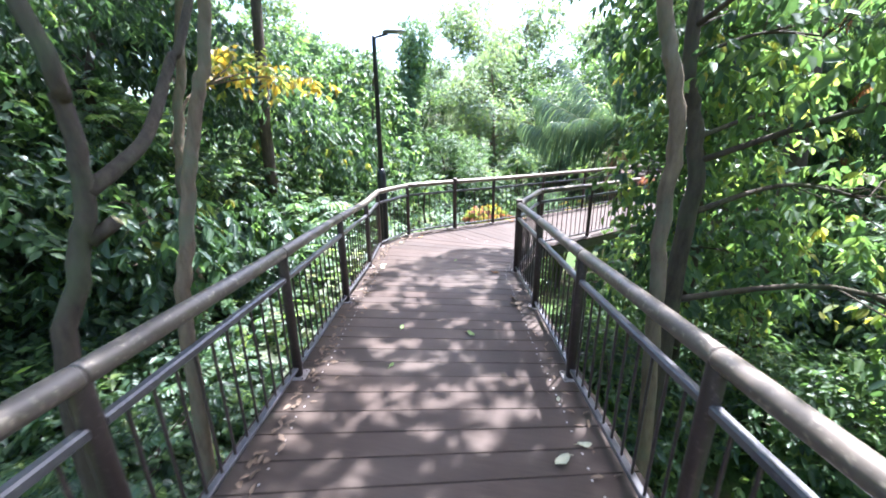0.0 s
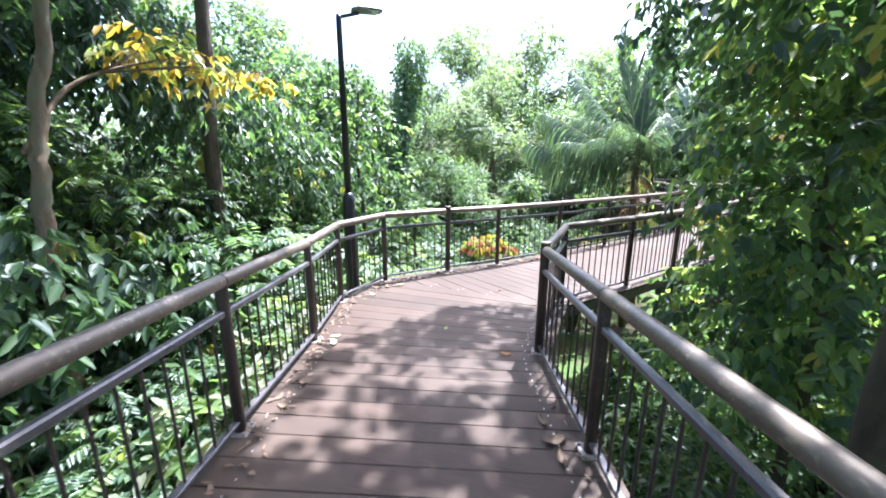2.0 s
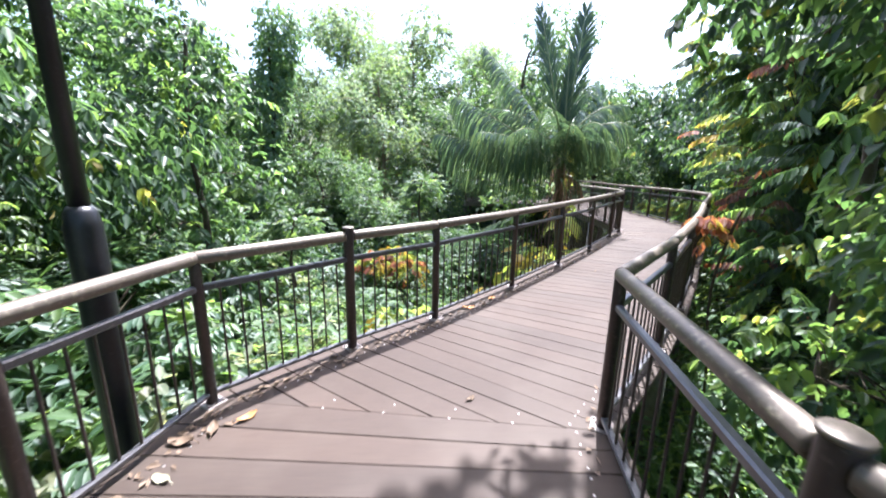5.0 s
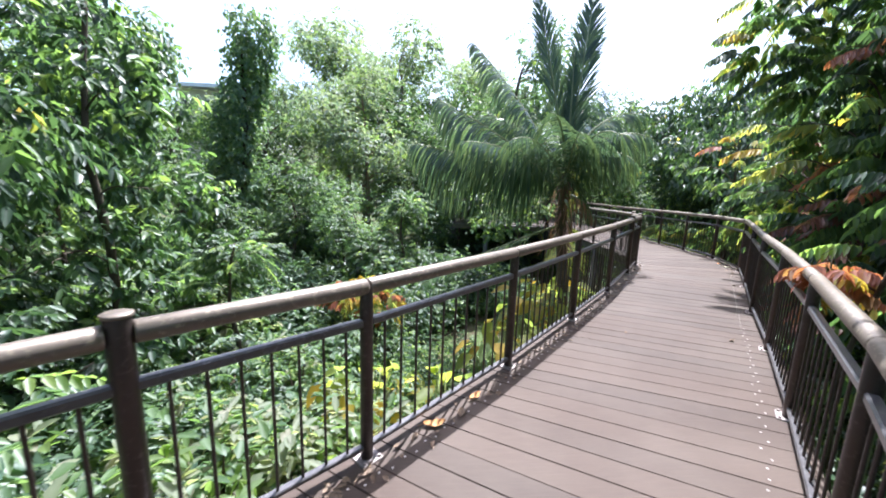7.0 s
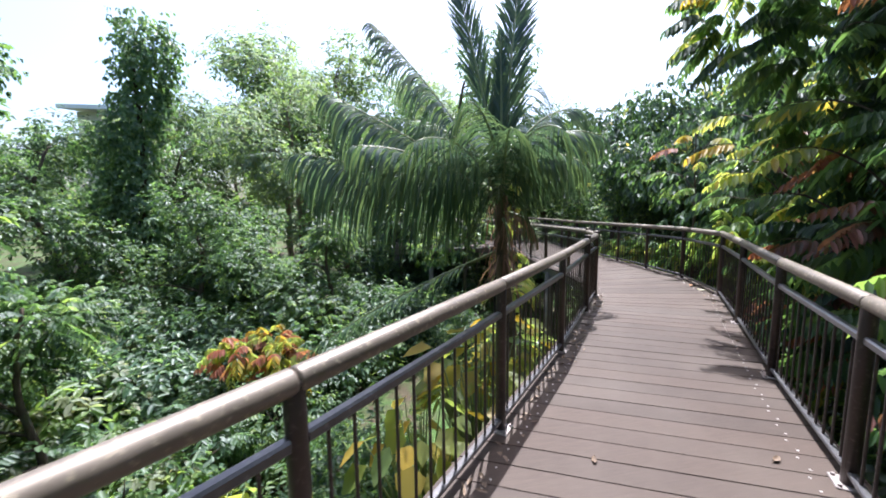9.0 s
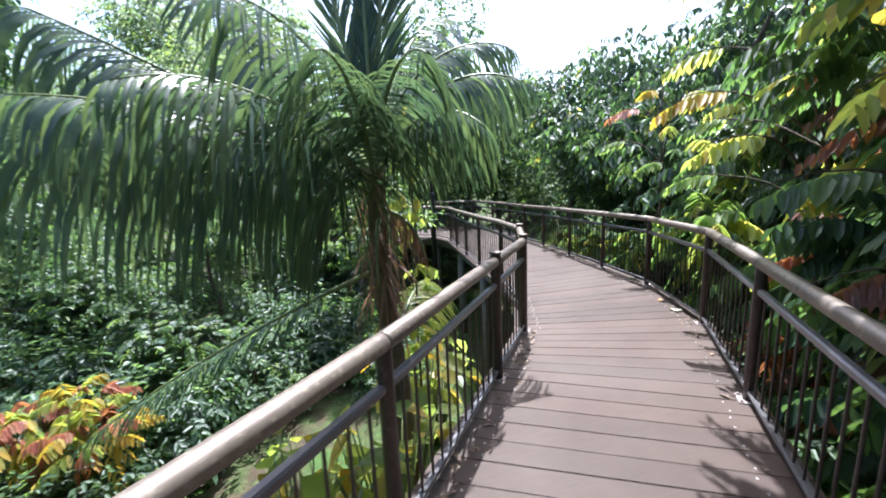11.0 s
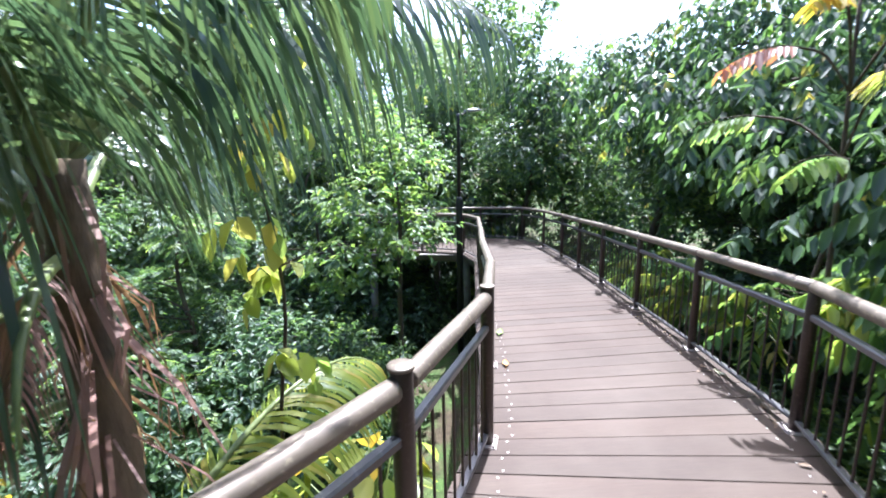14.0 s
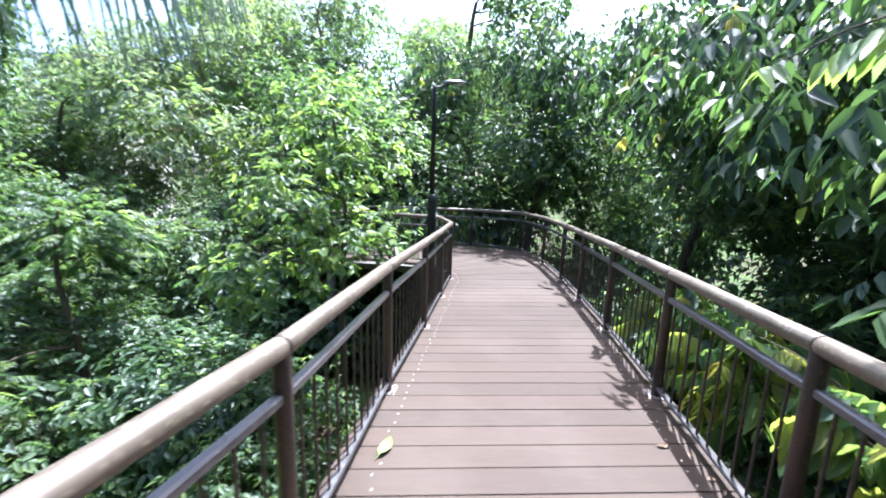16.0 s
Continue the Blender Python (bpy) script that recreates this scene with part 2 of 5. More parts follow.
def bar_data(a, b, w, h, bev, base=0):
    """A bevelled bar from a to b: w across, h high."""
    a, b = Vector(a), Vector(b)
    t = (b - a).normalized()
    s = t.cross(Vector((0, 0, 1)))
    s = s.normalized() if s.length > 1e-4 else Vector((1, 0, 0))
    u = s.cross(t).normalized()
    prof = []
    for sx, sy in ((1, 1), (-1, 1), (-1, -1), (1, -1)):
        c1 = (sx * (w / 2), sy * (h / 2 - bev))
        c2 = (sx * (w / 2 - bev), sy * (h / 2))
        prof += [c1, c2] if sx * sy > 0 else [c2, c1]
    verts = [e + s * x + u * y for e in (a, b) for x, y in prof]
    n = len(prof)
    faces = [(base + k, base + (k + 1) % n, base + n + (k + 1) % n, base + n + k) for k in range(n)]
    faces += [tuple(base + k for k in reversed(range(n))), tuple(base + n + k for k in range(n))]
    return verts, faces


def bar(name, a, b, w, h, mat, parent=None, bev=0.004, label=""):
    v, f = bar_data(a, b, w, h, bev)
    ob = mesh_object(name, v, f, mat)
    return part_of(ob, parent, label) if parent else ob


def empty_thing(name, at, label, category, group="", kind=""):
    ob = new(name)
    ob.location = at
    ob.empty_display_size = 0.2
    return tagged(ob, label, category, group, kind)


def child(ob, parent, label=""):
    """Parent ob, whose mesh is in world coordinates, to parent, keeping its place."""
    ob.parent = parent
    ob.matrix_parent_inverse = Matrix.Translation(parent.location).inverted()
    if label:
        ob["label"] = label
    return ob


# ---------- the boardwalk's plan ----------
LEFT = [(0.40, -0.5), (0.05, 1.1), (-0.28, 2.7), (-0.62, 4.1), (-0.97, 5.5), (-1.34, 6.92), (-1.66, 8.21), (-1.95, 9.25), (-1.74, 10.16), (-0.98, 10.89), (-0.26, 11.49),
        (0.77, 12.51), (1.78, 13.6), (2.79, 14.72), (3.77, 15.9), (4.42, 16.72), (4.87, 17.7), (5.08, 18.75), (5.23, 20.15), (5.42, 21.5), (5.58, 22.75), (5.72, 23.8),
        (5.50, 24.9), (4.45, 25.35), (3.1, 25.5), (1.7, 25.55)]
RIGHT = [(2.55, -0.3), (2.22, 1.0), (1.9, 2.2), (1.6, 3.45), (1.30, 4.72), (1.00, 6.0), (0.72, 7.29), (0.435, 8.55), (0.69, 9.86), (1.62, 10.78), (2.5, 11.76),
         (3.37, 12.78), (4.22, 13.84), (5.25, 15.05), (6.2, 16.2), (6.87, 17.65), (7.1, 18.91), (7.29, 20.2), (7.49, 21.6), (7.62, 22.85), (7.7, 24.0), (7.72, 25.4), (7.5, 26.8),
         (6.3, 27.3), (4.9, 27.45), (3.4, 27.5), (1.9, 27.5)]
CAPPED_L = {9, 14, 15, 16}
CAPPED_R = {7}
RAIL_H = 1.0


def deck_z(x, y):
    return 0.055 * max(0.0, 8.5 - y) - 0.021 * min(max(0.0, y - 16.0), 7.0)


def post_at(pts, i):
    x, y = pts[i]
    return Vector((x, y, deck_z(x, y)))


def outward(pts, sign, dist):
    """The line of posts, moved sideways by dist."""
    out = []
    for i, p in enumerate(pts):
        a, b = Vector(pts[max(0, i - 1)]), Vector(pts[min(len(pts) - 1, i + 1)])
        t = (b - a).normalized()
        out.append((p[0] - t.y * sign * dist, p[1] + t.x * sign * dist))
    return out


EDGE_L, EDGE_R = outward(LEFT, 1, 0.10), outward(RIGHT, -1, 0.10)


def rail_side(pts, sign, capped):
    for i in range(len(pts)):
        a = post_at(pts, i)
        root = empty_thing("railing_panel", a, "dark bronze painted steel railing panel with round handrail and balusters", "railing", "railing panels of the boardwalk")
        # post with its base plate
        top = RAIL_H - 0.03
        tall = i in capped
        v, f = tube_data([(0, 0, 0.0), (0, 0, top - 0.012 if not tall else top + 0.04), (0, 0, top if not tall else top + 0.052)], [0.034, 0.034, 0.030] if not tall else [0.040, 0.040, 0.038], 14)
        po = part_of(mesh_object("post", v, f, PAINT, True), root)
        bm = bmesh.new()
        bmesh.ops.create_cube(bm, size=1.0)
        for vt in bm.verts:
            vt.co = Vector((vt.co.x * 0.13, vt.co.y * 0.13, vt.co.z * 0.010 + 0.005))
        bmesh.ops.bevel(bm, geom=[e for e in bm.edges], offset=0.003, segments=1, affect='EDGES')
        for sx, sy in ((1, 1), (1, -1), (-1, 1), (-1, -1)):
            r = bmesh.ops.create_cone(bm, cap_ends=True, segments=6, radius1=0.010, radius2=0.009, depth=0.012)
            bmesh.ops.translate(bm, verts=r["verts"], vec=(sx * 0.047, sy * 0.047, 0.016))
        me = bpy.data.meshes.new("base_plate")
        bm.to_mesh(me)
        bm.free()
        me.materials.append(PLATE)
        bp = part_of(new("base_plate", me), po, "dusty grey bolted base plate")
        nxt = pts[min(i + 1, len(pts) - 1)]
        prv = pts[max(i - 1, 0)]
        bp.rotation_euler.z = math.atan2(nxt[1] - prv[1], nxt[0] - prv[0])
        if tall:
            v, f = tube_data([(0, 0, RAIL_H + 0.020), (0, 0, RAIL_H + 0.030), (0, 0, RAIL_H + 0.034)], [0.046, 0.046, 0.041], 20)
            part_of(mesh_object("post_cap", v, f, HANDRAIL, True), po, "round flat cap on the joint")
        if i == len(pts) - 1:
            break
        b = post_at(pts, i + 1) - a
        z = Vector((0, 0, 1))
        t = b.normalized()
        n = Vector((-t.y, t.x, 0)).normalized() * sign
        # handrail with a collar where two lengths meet
        e = t * 0.004
        h = RAIL_H - 0.040
        c0, c1 = (t * 0.034 if i in capped else e * 0), (t * 0.034 if i + 1 in capped else e * 0)
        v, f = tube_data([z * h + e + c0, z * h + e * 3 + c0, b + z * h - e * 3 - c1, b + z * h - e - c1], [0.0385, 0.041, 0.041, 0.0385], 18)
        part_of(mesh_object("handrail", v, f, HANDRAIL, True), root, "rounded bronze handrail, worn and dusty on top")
        mz = 0.775
        part_of(bar("mid_rail", z * mz + t * 0.03, b + z * mz - t * 0.03, 0.042, 0.042, MIDRAIL_SKY, None, 0.008), root)
        part_of(bar("bottom_rail", z * 0.075 + t * 0.03, b + z * 0.075 - t * 0.03, 0.040, 0.026, MIDRAIL_SKY, None, 0.005), root)
        length = b.length
        count = max(2, int(round(length / 0.118)) - 1)
        for k in range(1, count + 1):
            q = b * (k / (count + 1))
            vv, ff = tube_data([q + z * 0.085, q + z * (mz - 0.015)], [0.0075, 0.0075], 6, False)
            part_of(mesh_object("baluster", vv, ff, PAINT, True), root)


rail_side(LEFT, 1, CAPPED_L)
rail_side(RIGHT, -1, CAPPED_R)


# ---------- ground ----------
def ground_z(x, y):
    """Forest floor: a gully beside the walk, rising gently away from it."""
    base = -2.6 - 1.1 * math.exp(-((x + 5 - 0.25 * (y - 15)) ** 2) / 40.0) * (1 / (1 + math.exp(-(y - 13) / 2.0)))
    r = math.hypot(x - 3, y - 15)
    base += 0.03 * max(0.0, r - 14)
    base += 0.35 * noise.noise((x * 0.12, y * 0.12, 0.3)) + 0.12 * noise.noise((x * 0.5, y * 0.5, 5.1))
    return base


def make_ground():
    ring = [0.0]
    step = 0.7
    while ring[-1] < 900:
        ring.append(ring[-1] + step)
        step *= 1.045
    axis = [-r for r in reversed(ring[1:])] + ring
    n = len(axis)
    verts = [(3 + x, 15 + y, ground_z(3 + x, 15 + y) if math.hypot(x, y) < 90 else -0.3) for y in axis for x in axis]
    faces = [(j * n + i, j * n + i + 1, (j + 1) * n + i + 1, (j + 1) * n + i) for j in range(n - 1) for i in range(n - 1)]
    ob = mesh_object("ground", verts, faces, SOIL, True)
    tagged(ob, "dark leaf-littered forest floor sloping into a gully", "ground", kind="structure")


make_ground()


# ---------- leaves ----------
RNG = np.random.default_rng(7)


def unit(a):
    return a / np.maximum(np.linalg.norm(a, axis=-1, keepdims=True), 1e-9)


def leaf_arrays(P, D, N, L, W, curl=0.18, fold=0.22, fine=True):
    """Vertices and faces of many leaves: base P, axis D, face normal N, length L, width W."""
    D, N = unit(D), unit(N)
    S = unit(np.cross(D, N))
    N = np.cross(S, D)
    L, W = L[:, None], W[:, None]
    if fine:
        prof = ((0.0, 0.0, 0.0), (0.33, 0.5, 1.0), (0.7, 0.40, 0.6), (1.0, 0.0, 0.0), (0.7, -0.40, 0.6), (0.33, -0.5, 1.0))
        V = np.stack([P + D * L * u + S * W * v + N * (W * fold * f - L * curl * u * u) for u, v, f in prof], 1)
        quads = np.array(((0, 3, 2, 1), (0, 5, 4, 3)))
        k = 6
    else:
        prof = ((0.0, 0.0, 0.0), (0.45, 0.5, 1.0), (1.0, 0.0, 0.0), (0.45, -0.5, 1.0))
        V = np.stack([P + D * L * u + S * W * v + N * (W * fold * f - L * curl * u * u) for u, v, f in prof], 1)
        quads = np.array(((0, 2, 1), (0, 3, 2)))
        k = 4
    F = (np.arange(len(P))[:, None, None] * k + quads[None]).reshape(-1, quads.shape[1])
    return V.reshape(-1, 3), F


def leaf_object(name, arrays, mats):
    """One mesh from several (V, F) sets, one material each."""
    me = bpy.data.meshes.new(name)
    V = np.concatenate([a[0] for a in arrays])
    nv = len(V)
    loops, starts, idx = [], [], []
    off = lo = 0
    for m, (v, f) in enumerate(arrays):
        loops.append((f + off).ravel())
        starts.append(lo + np.arange(len(f)) * f.shape[1])
        idx.append(np.full(len(f), m))
        lo += f.size
        off += len(v)
    me.vertices.add(nv)
    me.vertices.foreach_set("co", V.astype(np.float32).ravel())
    L = np.concatenate(loops).astype(np.int32)
    me.loops.add(len(L))
    me.loops.foreach_set("vertex_index", L)
    S = np.concatenate(starts).astype(np.int32)
    me.polygons.add(len(S))
    me.polygons.foreach_set("loop_start", S)
    me.polygons.foreach_set("material_index", np.concatenate(idx).astype(np.int32))
    for mt in mats:
        me.materials.append(mt)
    me.update(calc_edges=True)
    me.validate()
    return new(name, me)


def blob_sprays(blobs, n, length, width, droop=0.35, per=7, twig=0.35, shell=0.55, fine=True, flat=0.6):
    """Leaves set along short twigs that grow out of the blobs (centre, radii)."""
    vol = np.array([b[1][0] * b[1][1] * b[1][2] for b in blobs]) ** 0.7
    k = max(1, n // per)
    pick = RNG.choice(len(blobs), k, p=vol / vol.sum())
    C = np.array([b[0] for b in blobs], float)[pick]
    R = np.array([b[1] for b in blobs], float)[pick]
    U = unit(RNG.normal(size=(k, 3)))
    rad = shell + (1.08 - shell) * RNG.random(k)[:, None] ** 0.6
    rad *= 1 + 0.22 * np.sin(U[:, :1] * 5.1 + pick[:, None]) * np.cos(U[:, 1:2] * 4.3 + pick[:, None] * 2)
    O = C + U * R * rad
    T = unit(U * np.array((1, 1, flat)) + RNG.normal(size=(k, 3)) * 0.35 - np.array((0, 0, droop)))
    s = RNG.random((k, per)) * twig
    P = O[:, None] + T[:, None] * s[..., None]
    side = unit(np.cross(T, np.array((0, 0, 1.0))) + 1e-3)
    sgn = np.where(np.arange(per) % 2, 1.0, -1.0)
    D = T[:, None] * 0.55 + side[:, None] * sgn[None, :, None] * 0.8 + RNG.normal(size=(k, per, 3)) * 0.3 - np.array((0, 0, droop * 0.9))
    N = np.array((0, 0, 1.0)) + U[:, None] * 0.45 + RNG.normal(size=(k, per, 3)) * 0.35
    m = k * per
    L = length * (0.6 + 0.6 * RNG.random(m))
    W = width * (0.7 + 0.5 * RNG.random(m))
    return leaf_arrays(P.reshape(-1, 3), D.reshape(-1, 3), N.reshape(-1, 3), L, W, fine=fine)


def pinnate(origins, dirs, n_pairs, rachis, length, width, arch=0.5, hang=0.6):
    """Compound leaves: paired leaflets hanging from an arching stalk."""
    P, D, N, L, W = [], [], [], [], []
    for o, d in zip(origins, dirs):
        o, d = np.array(o, float), unit(np.array(d, float))
        r = rachis * RNG.uniform(0.75, 1.2)
        side = unit(np.cross(d, (0, 0, 1.0)) + 1e-4)
        for j in range(n_pairs):
            u = 0.18 + 0.82 * j / (n_pairs - 1)
            q = o + d * r * u - np.array((0, 0, arch * r * u * u))
            t = unit(d - np.array((0, 0, 2 * arch * u)))
            size = (0.75 + 0.5 * math.sin(math.pi * min(u, 0.95))) * RNG.uniform(0.85, 1.1)
            for sg in (1, -1):
                P.append(q)
                D.append(t * 0.45 + side * sg * 0.9 - np.array((0, 0, hang)) + RNG.normal(size=3) * 0.1)
                N.append(np.array((0, 0, 1.0)) + side * sg * 0.3 + RNG.normal(size=3) * 0.15)
                L.append(length * size)
                W.append(width * size)
    return leaf_arrays(np.array(P), np.array(D), np.array(N), np.array(L), np.array(W))


def blob_pinnate(blobs, n, n_pairs, rachis, length, width, arch=0.4, hang=0.35):
    """Compound leaves growing outwards from blobs."""
    vol = np.array([b[1][0] * b[1][1] * b[1][2] for b in blobs]) ** 0.7
    pick = RNG.choice(len(blobs), n, p=vol / vol.sum())
    C = np.array([b[0] for b in blobs], float)[pick]
    R = np.array([b[1] for b in blobs], float)[pick]
    U = unit(RNG.normal(size=(n, 3)) + np.array((0, 0, 0.15)))
    O = C + U * R * (0.45 + 0.5 * RNG.random((n, 1)))
    D = unit(U * np.array((1, 1, 0.5)) + np.array((0, 0, 0.25)) + RNG.normal(size=(n, 3)) * 0.25)
    return pinnate(O, D, n_pairs, rachis, length, width, arch, hang)


def spline(pts, n=10):
    """A smooth line through pts."""
    pts = [Vector(p) for p in pts]
    out = []
    for i in range(len(pts) - 1):
        p0, p1, p2, p3 = pts[max(i - 1, 0)], pts[i], pts[i + 1], pts[min(i + 2, len(pts) - 1)]
        for k in range(n):
            t = k / n
            out.append(0.5 * ((2 * p1) + (p2 - p0) * t + (2 * p0 - 5 * p1 + 4 * p2 - p3) * t * t + (3 * p1 - p0 - 3 * p2 + p3) * t ** 3))
    out.append(pts[-1])
    return out


def wobble(pts, amt):
    return [p + Vector((RNG.normal() * amt, RNG.normal() * amt, 0)) for p in pts]


def tree(name, base, trunk_pts, r0, r1, blobs, sets, bark, label, group="", limbs=True, twigs=10):
    """A tree in local coordinates about base: trunk, limbs into every blob, and a crown of leaves."""
    root = empty_thing(name, base, label, "tree", group)
    line = wobble(spline(trunk_pts, 6), r0 * 0.12)
    n = len(line)
    rad = [r0 + (r1 - r0) * (i / (n - 1)) ** 0.8 for i in range(n)]
    rad[0] *= 1.5
    tube("trunk", line, rad, bark, 12, root)
    runs = []
    if limbs:
        for c, r in blobs:
            c = Vector(c)
            k = max(range(n), key=lambda j: -(line[j] - c).length - (2.0 if line[j].z > c.z else 0.0))
            s = line[k]
            mid = s.lerp(c, 0.5) + Vector((RNG.normal() * 0.15, RNG.normal() * 0.15, 0.12 * (c - s).length))
            rr = max(0.009, min(rad[k] * 0.45, 0.014 * (c - s).length + 0.006))
            sp = spline([s, mid, c], 5)
            tube("branch", sp, [rr * (1 - 0.7 * i / (len(sp) - 1)) for i in range(len(sp))], bark, 7, root)
            for q in range(twigs):
                u = unit(RNG.normal(size=3)) * np.array(r) * 0.9
                st = sp[int(RNG.integers(len(sp) // 2, len(sp)))]
                e = c + Vector(u)
                m2 = st.lerp(e, 0.5) + Vector((0, 0, 0.08))
                runs.append(([st, m2, e], [rr * 0.28, rr * 0.18, rr * 0.06], 5))
        if runs:
            tagged(tubes("twigwork", runs, bark, root), kind="stuff")
    leaf_object("crown", [s[0] for s in sets], [s[1] for s in sets]).parent = root
    return root


def bush(name, base, blobs, sets, bark, label, category="bush", group=""):
    root = empty_thing(name, base, label, category, group)
    runs = []
    for c, r in blobs:
        c = Vector(c)
        for q in range(4):
            e = c + Vector(unit(RNG.normal(size=3)) * np.array(r) * 0.8)
            runs.append(([Vector((RNG.normal() * 0.1, RNG.normal() * 0.1, -0.15)), e.lerp(Vector((0, 0, 0)), 0.4) + Vector((0, 0, 0.2)), e], [0.025, 0.016, 0.004], 5))
    tagged(tubes("stemwork", runs, bark, root), kind="stuff")
    leaf_object("foliage", [s[0] for s in sets], [s[1] for s in sets]).parent = root
    return root


# ---------- street lamps ----------
def street_lamp(base, top_z, turn, label, reach=0.55):
    root = empty_thing("street_lamp", base, label, "street lamp", "lamps along the boardwalk")
    h = top_z - base[2]
    c = 1.25 - base[2] if base[2] < 0 else h * 0.36
    v, f = tube_data([(0, 0, 0), (0, 0, c - 0.08), (0, 0, c), (0, 0, c + 0.03)], [0.085, 0.082, 0.070, 0.05], 18)
    part_of(mesh_object("lower_pole", v, f, BLACK, True), root)
    v, f = tube_data([(0, 0, c + 0.02), (0, 0, h - 0.05), (0, 0, h)], [0.046, 0.036, 0.034], 16)
    part_of(mesh_object("pole", v, f, BLACK, True), root)
    d = Vector((math.cos(radians(turn)), math.sin(radians(turn)), 0))
    part_of(bar("arm", Vector((0, 0, h - 0.03)), d * (reach * 0.45) + Vector((0, 0, h + 0.05)), 0.05, 0.035, BLACK, None, 0.006), root)
    s = Vector((-d.y, d.x, 0))
    verts, n = [], 12
    for u, w, top in ((0.30, 0.06, 0.03), (0.42, 0.11, 0.05), (0.75, 0.12, 0.05), (1.0, 0.08, 0.02)):
        o = d * (reach * u) + Vector((0, 0, h + 0.05 + 0.06 * u))
        for q in range(n):
            a = 2 * math.pi * q / n
            verts.append(o + s * (math.cos(a) * w) + Vector((0, 0, math.sin(a) * (top if math.sin(a) > 0 else 0.018))))
    faces = [(i * n + q, i * n + (q + 1) % n, (i + 1) * n + (q + 1) % n, (i + 1) * n + q) for i in range(3) for q in range(n)]
    faces += [tuple(reversed(range(n))), tuple(3 * n + q for q in range(n))]
    hd = part_of(mesh_object("lamp_head", verts, faces, LAMPGREY, True), root, "flat grey lamp head")
    o = Vector((0, 0, h + 0.072))
    dv = [o + d * (reach * u) + s * (w * 0.085) + Vector((0, 0, 0.025 * u + dz)) for dz in (-0.012, 0.0) for u, w in ((0.45, -1), (0.9, -1), (0.9, 1), (0.45, 1))]
    part_of(mesh_object("diffuser", dv, [(3, 2, 1, 0), (4, 5, 6, 7), (0, 1, 5, 4), (1, 2, 6, 5), (2, 3, 7, 6), (3, 0, 4, 7)], DIFFUSER), hd)


street_lamp((-2.18, 10.0, ground_z(-2.18, 10.0) - 0.1), 3.47, 40, "tall black street lamp with a flat head, just outside the railing")
street_lamp((5.36, 24.45, ground_z(5.36, 24.45) - 0.1), 3.15, 25, "black street lamp standing outside the railing at the far bend", 0.6)


# ---------- palm ----------
def frond(root, start, azim, rise, length, droop, leaflet, mat, hang=0.8, pairs=62, curl=0.0, label="", face=None):
    """One feather leaf: an arching stalk with long narrow hanging leaflets."""
    az = radians(azim)
    out = Vector((math.sin(az), math.cos(az), 0))
    side = Vector((out.y, -out.x, 0))
    pts, n = [], 26
    p = Vector(start)
    ang = radians(rise)
    for i in range(n):
        pts.append(p.copy())
        p = p + (out * math.cos(ang) + Vector((0, 0, math.sin(ang))) + side * curl * i / n) * (length / n)
        ang -= radians(droop) / n * (0.5 + i / n)
    if face is not None:        # the blade turned about its stalk
        side = Vector((math.cos(radians(face)), -math.sin(radians(face)), 0))
    v, f = tube_data(pts, [0.028 * (1 - 0.9 * i / (n - 1)) + 0.003 for i in range(n)], 6)
    stalk = mesh_object("frond", v, f, RACHIS, True)
    part_of(stalk, root, label)
    V, F = [], []
    for j in range(pairs):
        u = 0.16 + 0.84 * j / (pairs - 1)
        x = u * (n - 1)
        i = min(int(x), n - 2)
        q = pts[i].lerp(pts[i + 1], x - i)
        t = (pts[i + 1] - pts[i]).normalized()
        up = side.cross(t)
        up = up if up.z > 0 else -up
        size = leaflet * (0.55 + 0.6 * math.sin(math.pi * min(1.0, 0.15 + u * 0.72))) * (1 - 0.55 * max(0, u - 0.75) / 0.25)
        for sg in (1, -1):
            if RNG.random() < 0.08:
                continue
            if hang < 0.7:      # young upright leaf, leaflets still folded along the stalk
                d = side * sg * 0.34 + t * 0.94
            else:               # curtain of hanging leaflets
                d = side * sg * 0.55 + t * (0.3 + 0.45 * u) + up * 0.1
            d = (d + Vector(RNG.normal(size=3) * 0.06)).normalized()
            w = (0.0205 if hang > 0.7 else 0.058) * (0.8 + 0.4 * RNG.random())
            at, steps = q.copy(), 5
            vs = []
            for s in range(steps + 1):
                e = s / steps
                wd = w * (0.5 + 1.2 * e if e < 0.4 else 1.0 * (1 - e) ** 0.6 + 0.02)
                across = t.lerp(side * sg, 0.15).normalized() * wd
                vs.append(at - across)
                vs.append(at + across)
                d = (d - Vector((0, 0, hang * (0.75 + 0.5 * RNG.random()) / steps * 1.6))).normalized()
                at = at + d * (size / steps)
            b = len(V)
            V += vs
            F += [(b + 2 * s, b + 2 * s + 1, b + 2 * s + 3, b + 2 * s + 2) for s in range(steps)]
    lf = mesh_object("foliage", V, F, mat, True)
    lf.parent = stalk
    return stalk


